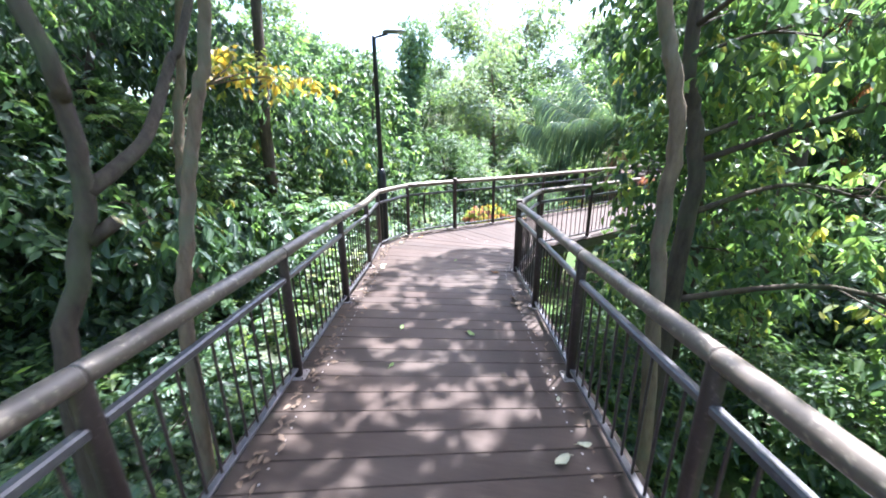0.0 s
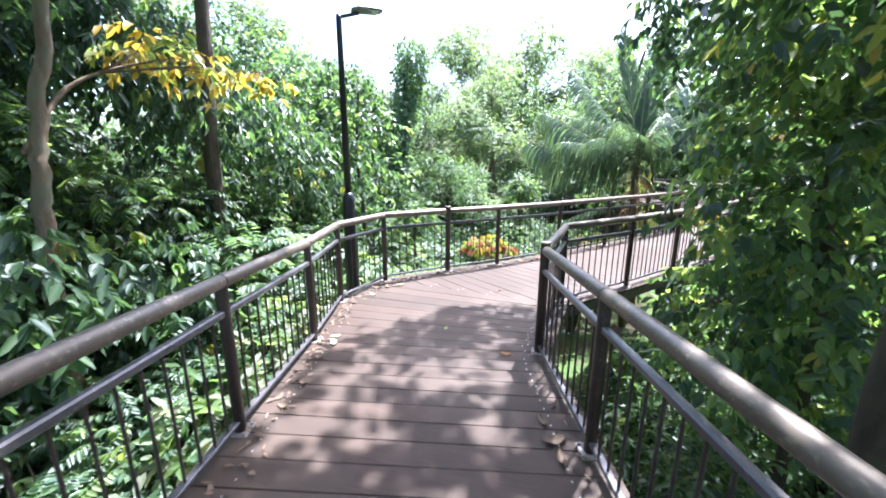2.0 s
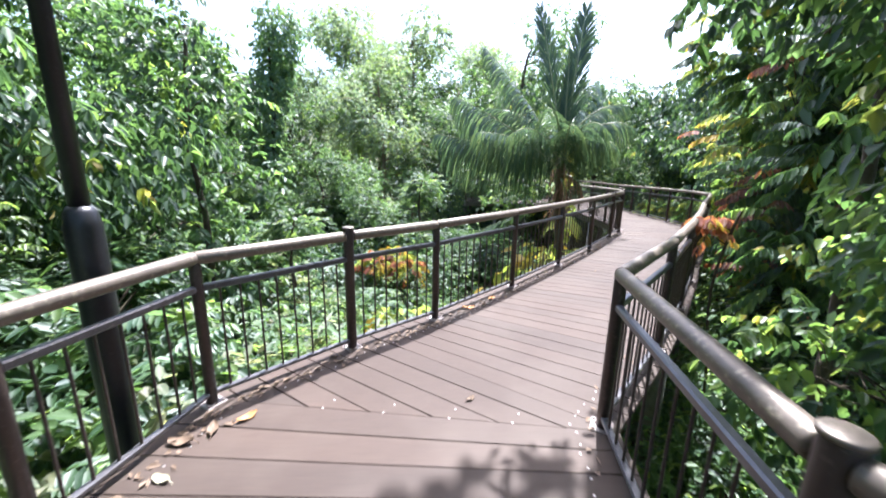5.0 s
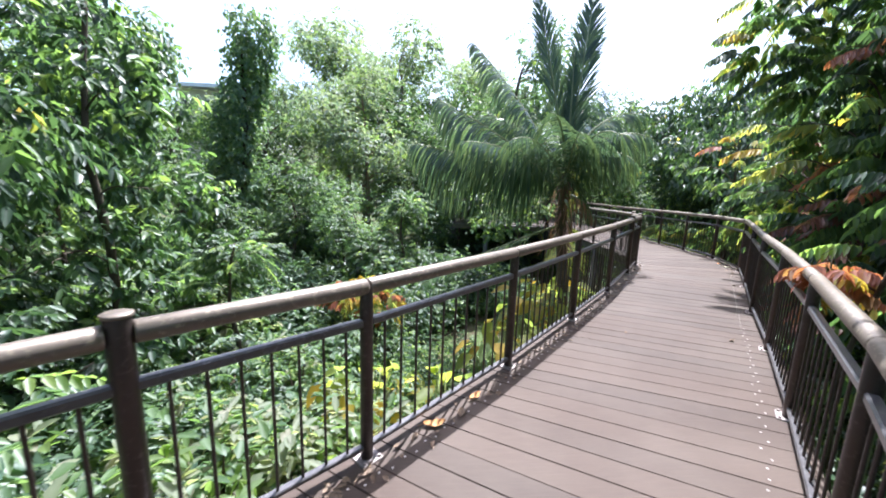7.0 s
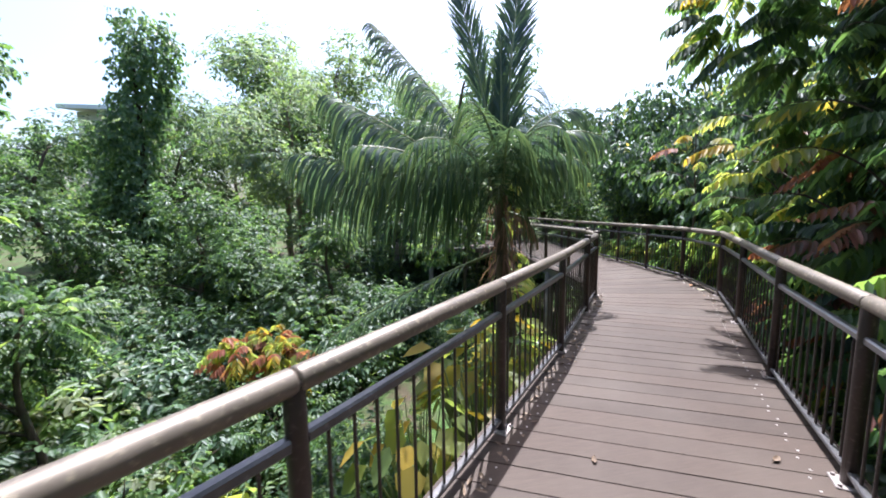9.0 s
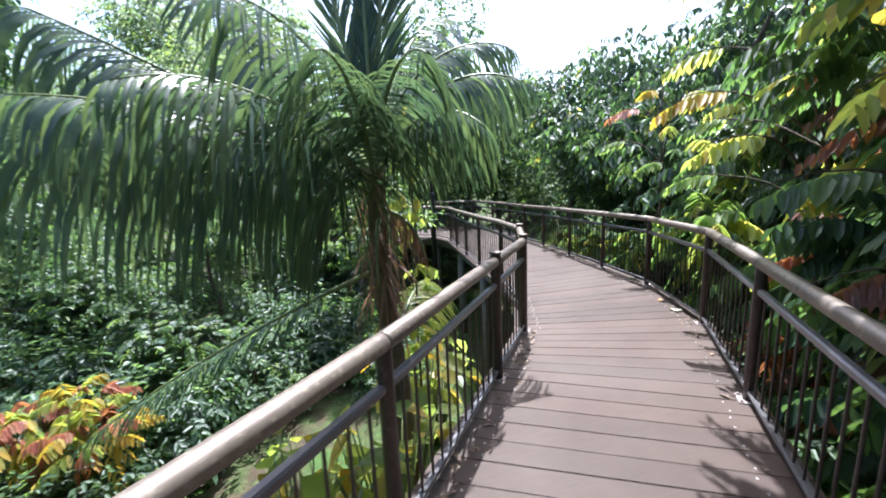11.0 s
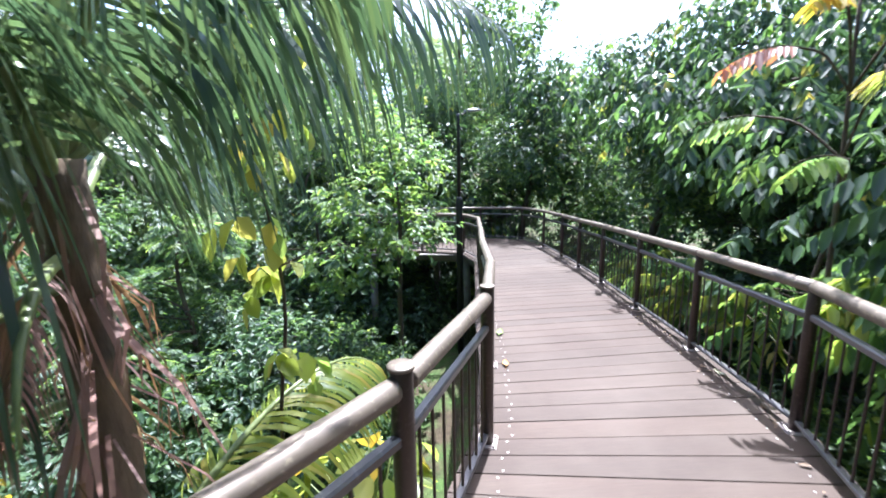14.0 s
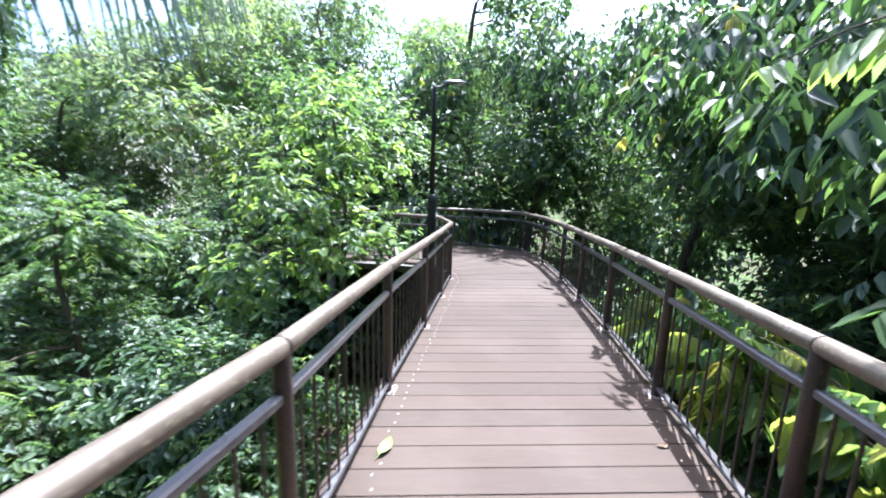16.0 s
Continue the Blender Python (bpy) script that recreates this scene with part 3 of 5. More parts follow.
def palm(base, crown_z):
    root = empty_thing("palm", base, "young coconut palm with long drooping feather fronds", "palm")
    h = crown_z - base[2]
    line = spline([(0.25, -0.35, -0.2), (0.12, -0.18, h * 0.4), (0, 0, h * 0.75), (0, 0, h)], 7)
    n = len(line)
    v, f = tube_data(line, [(0.125 - 0.04 * i / n) * (1.0 + 0.10 * (i % 2)) for i in range(n)], 12)
    part_of(mesh_object("trunk", v, f, FIBRE, True), root)
    # hanging dead sheaths
    V, F = [], []
    for k in range(70):
        a = RNG.uniform(0, 6.28)
        z = h - RNG.uniform(0.1, 1.3)
        o = Vector((math.cos(a) * 0.11, math.sin(a) * 0.11, z))
        d = Vector((math.cos(a) * 0.5, math.sin(a) * 0.5, -1)) + Vector(RNG.normal(size=3) * 0.25)
        L = RNG.uniform(0.3, 0.85)
        s = Vector((-math.sin(a), math.cos(a), 0)) * RNG.uniform(0.005, 0.014)
        b = len(V)
        e = o + d.normalized() * L
        m = o.lerp(e, 0.5) + Vector((math.cos(a), math.sin(a), 0)) * 0.08
        V += [o - s, o + s, m - s, m + s, e - s * 0.3, e + s * 0.3]
        F += [(b, b + 1, b + 3, b + 2), (b + 2, b + 3, b + 5, b + 4)]
    part_of(mesh_object("dry_sheath", V, F, STRAW), root, "ragged brown hanging leaf sheaths")
    top = (0, 0, h)
    specs = [  # azimuth, rise, length, droop, leaflet, hang, start below the top, pairs, face
        (-77, 58, 3.4, 14, 0.95, 1.5, 0.1, 84, None), (-88, 35, 3.15, 12, 1.35, 2.2, 0.2, 80, None), (-93, 17, 3.3, 10, 1.3, 2.3, 0.25, 78, None), (-112, 34, 2.7, 44, 1.0, 2.0, 0.3, 56, None),
        (172, 62, 2.0, 104, 0.9, 1.9, 0.1, 46, None), (-146, 66, 2.2, 92, 0.95, 1.9, 0.1, 46, None), (148, 56, 1.7, 112, 0.8, 1.9, 0.15, 42, None),
        (-36, 76, 3.85, 4, 0.62, 0.1, 0.0, 170, 12), (40, 80, 3.75, 6, 0.66, 0.28, 0.0, 150, 25), (10, 86, 2.5, 4, 0.3, 0.06, 0.0, 90, 20),
        (36, 64, 3.9, 66, 1.0, 2.0, 0.0, 36, None), (54, 52, 3.2, 84, 1.0, 2.2, 0.0, 36, None), (30, 50, 3.5, 64, 1.1, 2.2, 0.05, 36, None), (10, 42, 4.5, 58, 1.2, 2.2, 0.05, 36, None),
        (84, 74, 2.3, 96, 0.85, 2.0, 0.0, 50, None), (112, 66, 2.0, 110, 0.8, 2.0, 0.05, 46, None), (-165, 60, 2.1, 96, 0.9, 1.8, 0.2, 48, None), (-130, 52, 2.4, 84, 1.0, 1.8, 0.3, 48, None),
        (-52, 58, 2.8, 70, 1.1, 2.0, 0.1, 54, None), (-158, 34, 1.2, 96, 1.2, 2.2, 0.2, 42, None), (-20, 40, 3.0, 60, 1.0, 2.0, 0.3, 46, None)]
    for az, rise, L, dr, lf, hg, low, pairs, face in specs:
        frond(root, (0, 0, h - low), az, rise, L, dr, lf, LEAF_PALM, hg, pairs, 0.0, "", face)
    frond(root, (0, 0, h - 1.0), -80, -22, 3.9, 16, 0.5, LEAF_PALM, 0.9, 62)
    frond(root, (0.05, 0.0, h - 2.0), 27, 38, 2.3, 92, 0.75, LEAF_YOUNG, 1.3, 72, 0.0, "yellow-green arching lower frond")
    frond(root, (0.0, -0.05, h - 0.4), 150, 0, 0.9, 90, 0.35, STRAW, 3.0, 26, 0.0, "withered brown hanging frond")
    frond(root, (0.0, -0.05, h - 0.5), -170, -10, 0.9, 80, 0.35, STRAW, 3.0, 26, 0.0, "withered brown hanging frond")
    return root


palm((3.04, 17.2, ground_z(3.04, 17.2)), 1.72)


# ---------- trees by the start of the walk ----------
def B(x, y, z, rx, ry=None, rz=None):
    return ((x, y, z), (rx, ry or rx, rz or rx * 0.8))


def rel_tree(name, x, y, trunk, r0, r1, blobs, sets, bark, label, group="", twigs=10):
    """A tree whose trunk and blobs are given in world coordinates."""
    g = ground_z(x, y)
    o = np.array((x, y, g))
    tp = [tuple(np.array(p) - o) for p in trunk]
    tp[0] = (tp[0][0], tp[0][1], -0.2)
    bl = [(tuple(np.array(c) - o), r) for c, r in blobs]
    return tree(name, (x, y, g), tp, r0, r1, bl, [(blob_sprays(bl, *a, **k), m) for m, a, k in sets], bark, label, group, True, twigs)


# pale trunk outside the railing, and its darker twin
rel_tree("tree", 1.75, 6.56, [(1.8, 6.55, -3), (1.75, 6.57, -0.7), (1.68, 6.6, 0.5), (1.63, 6.62, 1.25), (1.63, 6.62, 1.85), (1.52, 6.65, 2.4), (1.42, 6.67, 2.8), (1.3, 6.7, 4.2), (1.4, 6.9, 6.0)], 0.066, 0.045,
         [B(1.3, 6.6, 6.2, 1.1, 1.1, 0.7), B(3.4, 5.2, 5.2, 0.8), B(0.2, 4.5, 6.2, 1.3, 1.6, 0.8)],
         [(LEAF_DARK, (1500, 0.14, 0.06), {}), (LEAF_MID, (1300, 0.14, 0.06), {})], BARK, "slender pale-barked tree close outside the boardwalk railing", "", 12)
rel_tree("tree", 2.08, 7.4, [(2.1, 7.4, -3), (2.07, 7.41, 0.7), (2.08, 7.41, 1.4), (1.98, 7.44, 2.05), (1.86, 7.48, 2.73), (1.9, 7.6, 5.5)], 0.09, 0.05,
         [B(2.9, 7.5, 2.6, 0.7, 0.8, 0.6), B(2.2, 8.4, 2.9, 0.6, 0.7, 0.55), B(3.3, 6.6, 3.2, 0.9, 0.9, 0.6), B(3.9, 8.0, 1.2, 0.7, 0.7, 0.6), B(3.7, 6.0, 2.0, 0.7, 0.8, 0.6), B(1.9, 8.9, 3.8, 0.7), B(3.0, 8.6, 1.9, 0.5, 0.5, 0.45), B(4.2, 6.8, 0.3, 0.7, 0.7, 0.5), B(2.9, 5.4, 2.9, 0.6, 0.6, 0.5)],
         [(LEAF_DARK, (1300, 0.15, 0.066), dict(droop=0.7)), (LEAF_MID, (2200, 0.15, 0.066), dict(droop=0.7)), (LEAF_LIGHT, (1700, 0.14, 0.062), dict(droop=0.6)), (LEAF_YOUNG, (500, 0.14, 0.06), dict(droop=0.6))], BARK_DARK,
         "dark-stemmed broadleaf tree with dense drooping leaves beside the railing", "", 12)
rel_tree("tree", 2.75, 9.2, [(2.8, 9.2, -3), (2.85, 9.1, 0.0), (2.7, 9.2, 2.0), (2.9, 9.3, 4.2)], 0.08, 0.03,
         [B(2.3, 9.0, 1.5, 0.62, 0.6, 0.8), B(2.75, 9.7, 2.4, 0.8, 0.8, 0.7), B(2.5, 8.6, 2.9, 0.75), B(3.2, 9.8, 0.9, 0.8, 0.9, 0.9), B(3.1, 8.8, 0.4, 0.9), B(2.9, 10.4, 3.4, 0.9), B(2.0, 8.7, 0.1, 0.5), B(2.6, 10.3, 0.0, 0.6)],
         [(LEAF_MID, (4200, 0.14, 0.066), dict(droop=0.7)), (LEAF_DARK, (1800, 0.15, 0.07), dict(droop=0.7)), (LEAF_LIGHT, (3000, 0.14, 0.062), dict(droop=0.6)), (LEAF_YOUNG, (500, 0.13, 0.055), dict(droop=0.6))], BARK_DARK,
         "leafy broadleaf tree with large drooping leaves crowding the railing", "", 14)
# trunks on the gully side
rel_tree("tree", -1.55, 4.5, [(-1.55, 4.5, -3), (-1.58, 4.52, 0.4), (-1.5, 4.66, 1.2), (-1.44, 4.77, 1.63), (-1.44, 4.77, 2.02), (-1.42, 4.7, 2.42), (-2.2, 4.4, 5.2)], 0.06, 0.03,
         [B(-2.9, 5.2, 4.2, 1.2), B(-3.6, 4.4, 3.4, 1.1), B(-2.2, 4.6, 5.6, 1.5, 1.5, 0.8)],
         [(LEAF_DARK, (3600, 0.13, 0.055), {}), (LEAF_MID, (1600, 0.13, 0.055), {})], BARK_DARK, "dark forked tree trunk beside the railing", "", 10)


def side_limb():
    """The second stem of the forked tree, with the pale sawn stump of a lost limb."""
    root = empty_thing("forked_limb", (-1.46, 4.74, 1.45), "dark tree limb with a pale sawn stump", "branch")
    o = Vector(root.location)
    pts = [Vector(q) - o for q in [(-1.44, 4.77, 1.63), (-1.43, 4.96, 1.75), (-1.46, 5.17, 1.91), (-1.5, 5.43, 2.31), (-1.5, 5.65, 2.69)]] + [Vector((-1.7, 7.0, 5.4)) - o]
    sp = spline(pts, 5)
    tube("limb", sp, [0.042 - 0.022 * i / (len(sp) - 1) for i in range(len(sp))], BARK_DARK, 10, root)
    tube("stump", [Vector((0.0, 0.0, -0.06)), Vector((0.05, 0.07, 0.0)), Vector((0.075, 0.10, 0.03))], [0.04, 0.036, 0.034], BARK_DARK, 12, root)
    v, f = tube_data([Vector((0.075, 0.10, 0.03)), Vector((0.078, 0.104, 0.034))], [0.032, 0.03], 12)
    part_of(mesh_object("cut_face", v, f, FRESHWOOD), root, "pale yellow sawn wood face")


side_limb()
rel_tree("tree", -2.06, 5.65, [(-2.15, 5.5, -3), (-2.1, 5.6, 0.2), (-2.05, 5.7, 0.9), (-1.98, 5.83, 1.55), (-1.88, 5.95, 2.2), (-1.77, 6.05, 2.75), (-1.6, 6.3, 5.5)], 0.065, 0.04,
         [B(-2.6, 7.0, 5.2, 1.4, 1.4, 0.9), B(-1.2, 6.6, 5.9, 1.4, 1.6, 0.8)],
         [(LEAF_DARK, (3500, 0.15, 0.055), {}), (LEAF_MID, (900, 0.15, 0.055), {})], BARK, "thin upright tree with peeling bark", "", 8)
rel_tree("tree", -4.64, 7.95, [(-4.7, 7.9, -3), (-4.62, 8.0, 0.55), (-4.57, 8.07, 1.57), (-4.51, 8.15, 2.25), (-4.36, 8.34, 3.5), (-4.3, 8.4, 5.5)], 0.10, 0.05,
         [B(-5.2, 8.0, 4.6, 1.5, 1.5, 1.1), B(-3.9, 7.6, 5.6, 1.4)],
         [(LEAF_DARK, (4500, 0.15, 0.055), {}), (LEAF_MID, (1200, 0.15, 0.055), {})], BARK, "pale upright forest tree with a side branch", "", 10)


def gold_branch():
    """A pale side branch that carries yellowing leaves."""
    root = empty_thing("branch_of_yellow_leaves", (-4.62, 8.0, 1.75), "pale bare branch with yellowing leaves on a forest tree", "branch")
    a = Vector((0, 0, 0))
    runs = [(spline([a, (-0.1, 0.4, 0.55), (0.0, 0.7, 0.85), (0.2, 1.2, 1.1), (0.35, 1.8, 1.25)], 5), [0.035 * (1 - 0.85 * i / 20) for i in range(21)], 7)]
    ends = [(0.35, 1.8, 1.25), (0.7, 1.5, 1.2), (0.2, 1.3, 1.4), (0.9, 1.9, 1.1), (-0.3, 1.6, 1.35), (1.2, 2.2, 1.15), (0.5, 2.3, 1.15)]
    for e in ends[1:]:
        runs.append(([Vector((0.05, 0.8, 0.92)), Vector((0.15, 1.1, 1.1)).lerp(Vector(e), 0.4), Vector(e)], [0.014, 0.009, 0.004], 5))
    tagged(tubes("twigwork", runs[1:], BARK, root), kind="stuff")
    tube("stem", runs[0][0], runs[0][1], BARK, 7, root)
    bl = [(e, (0.34, 0.34, 0.14)) for e in ends]
    leaf_object("foliage", [blob_sprays(bl, 190, 0.19, 0.085, droop=0.5, shell=0.2), blob_sprays(bl, 140, 0.17, 0.075, droop=0.5, shell=0.2)], [LEAF_GOLD, LEAF_YOUNG]).parent = root


gold_branch()


# leafy branches that hang over the bend
rel_tree("tree", 3.5, 11.0, [(3.5, 11.0, -3), (3.45, 11.0, 0.6), (3.3, 11.0, 2.4), (2.9, 11.0, 3.9), (2.5, 11.1, 5.2)], 0.07, 0.03,
         [B(1.75, 10.95, 3.5, 0.34, 0.4, 0.4), B(2.15, 11.2, 3.05, 0.36, 0.4, 0.4), B(2.4, 10.9, 4.2, 0.6), B(1.5, 11.1, 4.5, 0.5), B(2.6, 11.4, 5.0, 0.8), B(2.8, 10.7, 3.4, 0.5)],
         [(LEAF_DARK, (1500, 0.15, 0.065), dict(droop=0.8)), (LEAF_MID, (900, 0.15, 0.065), dict(droop=0.8))], BARK_DARK, "slender tree with leafy branches hanging over the bend", "", 8)


# climber with large leaves beside the palm
rel_tree("climbing_vine", 3.55, 17.95, [(3.55, 17.95, -3), (3.5, 17.9, -0.4), (3.58, 18.0, 0.9), (3.5, 17.95, 1.9), (3.6, 18.05, 2.6)], 0.018, 0.006,
         [B(3.5, 17.9, -0.3, 0.22, 0.22, 0.35), B(3.55, 17.97, 0.5, 0.2, 0.2, 0.35), B(3.5, 17.95, 1.2, 0.18, 0.18, 0.35), B(3.55, 18.0, 1.9, 0.2, 0.2, 0.35), B(3.6, 18.05, 2.5, 0.2)],
         [(LEAF_YOUNG, (105, 0.18, 0.11), dict(droop=1.0, per=3, twig=0.15, shell=0.2))], BARK_DARK, "slender climber with large bright heart-shaped leaves", "", 3)


# ---------- canopy that throws the dappled shade over the first stretch ----------
rel_tree("tree", 4.6, 10.6, [(4.6, 10.6, -3), (4.5, 10.5, 1.0), (4.3, 10.6, 4.0), (4.0, 10.8, 8.0)], 0.2, 0.1,
         [B(-1.0, 7.6, 7.4, 1.3, 1.7, 0.7), B(1.3, 8.7, 7.6, 1.5, 1.6, 0.8), B(1.7, 11.6, 7.8, 1.3, 1.1, 0.7), B(0.9, 6.4, 7.8, 1.5, 1.6, 0.7), B(-0.4, 9.9, 8.2, 1.0, 1.0, 0.5), B(-1.0, 8.4, 8.0, 1.2, 1.5, 0.7), B(-1.4, 6.0, 8.0, 1.3, 1.4, 0.7)],
         [(LEAF_DARK, (9500, 0.2, 0.085), {}), (LEAF_MID, (4500, 0.2, 0.085), {})], BARK_DARK, "tall shade tree with a spreading canopy", "", 12)


# Added tree: its crown, out of view, blocks sun from the left slope.
rel_tree("tree", -5.6, 11.2, [(-5.6, 11.2, -3), (-5.4, 11.0, 1.0), (-5.2, 11.1, 4.5), (-4.9, 11.3, 9.0)], 0.17, 0.08,
         [B(-3.9, 11.2, 8.6, 1.4, 1.4, 0.7), B(-5.4, 12.6, 9.0, 1.6, 1.6, 0.8), B(-6.9, 10.8, 8.2, 1.6, 1.6, 0.8), B(-6.4, 14.2, 8.4, 1.4, 1.4, 0.7)],
         [(LEAF_DARK, (5000, 0.2, 0.085), {}), (LEAF_MID, (2000, 0.2, 0.085), {})], BARK_DARK, "tree added above the gully, its unseen crown shading the left slope", "", 10)


# ---------- kinds of bushes and trees that repeat ----------
def kind_bush(size, leafset, label, name="bush", seed_blobs=6, flat=0.75):
    bl = []
    for k in range(seed_blobs):
        a = RNG.uniform(0, 6.28)
        r = RNG.uniform(0.0, 0.6) * size
        s = RNG.uniform(0.34, 0.55) * size
        bl.append(((math.cos(a) * r, math.sin(a) * r, RNG.uniform(0.35, 0.9) * size * flat), (s, s, s * flat)))
    return bush(name, (0, 0, -60), bl, [(blob_sprays(bl, *a, **k), m) for m, a, k in leafset], BARK_DARK, label, "bush")


def kind_tree(h, spread, r0, leafset, label, n_blobs=9, low=0.25, column=False, bark=None, clump=0.3):
    """A forest tree whose crown is many separate clumps of leaves on its limbs."""
    bl = []
    for k in range(n_blobs):
        u = ((k * 0.618) % 1.0)
        z = h * (low + (1 - low) * (0.06 + 0.9 * u))
        a = k * 2.4 + RNG.uniform(-0.5, 0.5)
        prof = math.sin(math.pi * (0.16 + 0.74 * u)) if not column else 0.55
        r = spread * (0.45 if column else 0.85) * prof * RNG.uniform(0.35, 1.1)
        s = spread * clump * RNG.uniform(0.75, 1.3)
        bl.append(((math.cos(a) * r, math.sin(a) * r, z), (s, s, s * (0.6 if not column else 1.0))))
    trunk = [(0, 0, -0.3), (RNG.normal() * 0.1, RNG.normal() * 0.1, h * 0.3), (RNG.normal() * 0.25, RNG.normal() * 0.25, h * 0.6), (RNG.normal() * 0.3, RNG.normal() * 0.3, h * 0.84)]
    return tree("tree", (0, 0, -60), trunk, r0, r0 * 0.25, bl, [(blob_sprays(bl, *a, **k), m) for m, a, k in leafset], bark or BARK_DARK, label, "", True, 4)


def place(ob, spots):
    """Copies of a kind at (x, y, turn, size, lift); the first spot takes the original."""
    for i, (x, y, turn, size, lift) in enumerate(spots):
        m = Matrix.Translation((x, y, ground_z(x, y) + lift)) @ Matrix.Rotation(radians(turn), 4, 'Z') @ Matrix.Scale(size, 4)
        if i == 0:
            first = m
        else:
            copy_thing(ob, m)
    ob.matrix_basis = first


broad = kind_tree(8.0, 3.4, 0.16, [(LEAF_MID, (7800, 0.18, 0.085), dict(twig=0.45, fine=False)), (LEAF_DARK, (5600, 0.18, 0.085), dict(twig=0.45, fine=False)), (LEAF_LIGHT, (1700, 0.17, 0.08), dict(twig=0.45, fine=False))],
                  "broadleaf forest tree with a dense green crown", 26, 0.1)
place(broad, [(-9.6, 26.0, 75, 0.9, 0), (-8.6, 6.2, 100, 1.2, 0), (-12.4, 33.5, 0, 0.8, 0), (-15.0, 35.0, 40, 1.0, 0), (-10.6, 34.6, 130, 0.9, 0), (-12.5, 9.5, 80, 1.2, 0), (-11.0, 0.5, 20, 1.2, 0), (-9.0, 15.0, 300, 1.1, 0), (-9.5, 3.0, 140, 1.1, 0),
              (12.4, 21.8, 250, 0.9, 0), (13.0, 25.5, 10, 0.98, 0), (12.6, 16.0, 80, 0.75, 0), (11.0, 12.6, 120, 0.9, 0), (9.0, 9.8, 190, 0.7, 0), (9.4, 5.4, 30, 1.0, 0), (6.8, 2.0, 230, 0.9, 0), (12.5, 8.0, 310, 1.1, 0),
              (0.6, 28.5, 45, 0.85, 0), (-2.2, 23.6, 170, 0.62, -0.3), (-5.0, 25.2, 280, 0.75, -0.3), (1.8, 34.0, 90, 1.45, 0), (2.6, 29.8, 200, 1.0, 0), (-7.8, 31.0, 30, 1.0, 0), (-12.0, 20.0, 220, 0.95, 0), (6.6, 34.5, 330, 1.7, 0), (10.5, 31.5, 30, 1.2, 0)])
def feather_tree(h, spread, r0, n, label):
    """A tree of drooping compound leaves in separate clumps."""
    bl = []
    for k in range(22):
        u = (k * 0.618) % 1.0
        a = k * 2.4 + RNG.uniform(-0.5, 0.5)
        r = spread * 0.8 * math.sin(math.pi * (0.2 + 0.7 * u)) * RNG.uniform(0.4, 1.1)
        s = spread * RNG.uniform(0.2, 0.34)
        bl.append(((math.cos(a) * r, math.sin(a) * r, h * (0.12 + 0.82 * u)), (s, s, s * 0.5)))
    sets = [(blob_pinnate(bl, int(n * f), 8, 0.5, 0.14, 0.052, 0.45, 0.45), m) for m, f in ((LEAF_MID, 0.45), (LEAF_DARK, 0.35), (LEAF_LIGHT, 0.2))]
    return tree("tree", (0, 0, -60), [(0, 0, -0.3), (0.1, 0.05, h * 0.4), (-0.1, 0.1, h * 0.7), (0.1, 0, h * 0.95)], r0, r0 * 0.25, bl, sets, BARK_DARK, label, "", True, 4)


feather = feather_tree(6.2, 3.0, 0.11, 900, "forest tree with layered drooping compound leaves")
place(feather, [(-6.6, 11.4, 0, 0.8, -0.4), (-5.7, 13.8, 120, 0.62, -0.4), (-7.0, 15.2, 200, 0.9, -0.3), (-7.4, 8.8, 300, 0.9, 0), (-3.4, 16.8, 60, 0.7, -0.3), (-6.8, 17.4, 160, 0.85, -0.2), (-0.4, 23.2, 30, 0.75, 0), (2.0, 26.6, 250, 0.8, 0),
                (-3.2, 27.0, 100, 0.85, 0), (5.6, 8.6, 140, 0.6, 0)])
dark = kind_tree(6.4, 2.9, 0.13, [(LEAF_DARK, (12800, 0.165, 0.062), dict(droop=0.85, twig=0.24)), (LEAF_MID, (3300, 0.165, 0.062), dict(droop=0.85, twig=0.24)), (LEAF_LIGHT, (600, 0.16, 0.06), dict(droop=0.7, twig=0.2)), (LEAF_YOUNG, (520, 0.16, 0.062), dict(droop=0.9, twig=0.15))],
                 "dense dark-leaved tree leaning towards the railing", 24, 0.08)
place(dark, [(11.5, 19.6, 0, 1.32, 0.0), (11.8, 22.9, 70, 1.3, 0), (10.9, 26.0, 160, 1.2, 0), (8.4, 30.5, 220, 1.35, 0), (4.6, 31.0, 20, 1.4, 0), (12.6, 17.6, 280, 1.2, 0), (1.2, 30.5, 120, 1.0, 0.0), (-10.6, 8.2, 30, 1.35, 0), (-11.0, 12.2, 140, 1.4, 0), (-7.4, 5.6, 20, 1.15, 0), (-9.2, 10.6, 110, 1.3, 0), (4.8, -1.2, 50, 1.1, 0), (-7.2, 9.4, 75, 1.3, 0), (-7.4, 12.4, 250, 1.25, -0.3)])
vine = kind_tree(11.5, 2.3, 0.2, [(LEAF_VINE, (11000, 0.17, 0.1), dict(droop=0.9, twig=0.45)), (LEAF_MID, (3000, 0.19, 0.1), dict(droop=0.7, twig=0.5))],
                 "tall columnar tree smothered in climbing vines", 30, 0.03, True)
place(vine, [(-7.9, 28.3, 0, 1.08, -0.5), (-13.0, 25.6, 120, 0.95, -0.5), (-7.5, 20.7, 60, 0.82, -0.3), (-9.8, 21.8, 10, 0.85, -0.3), (-14.5, 28.0, 200, 0.95, 0), (-17.0, 21.0, 300, 0.9, 0)])
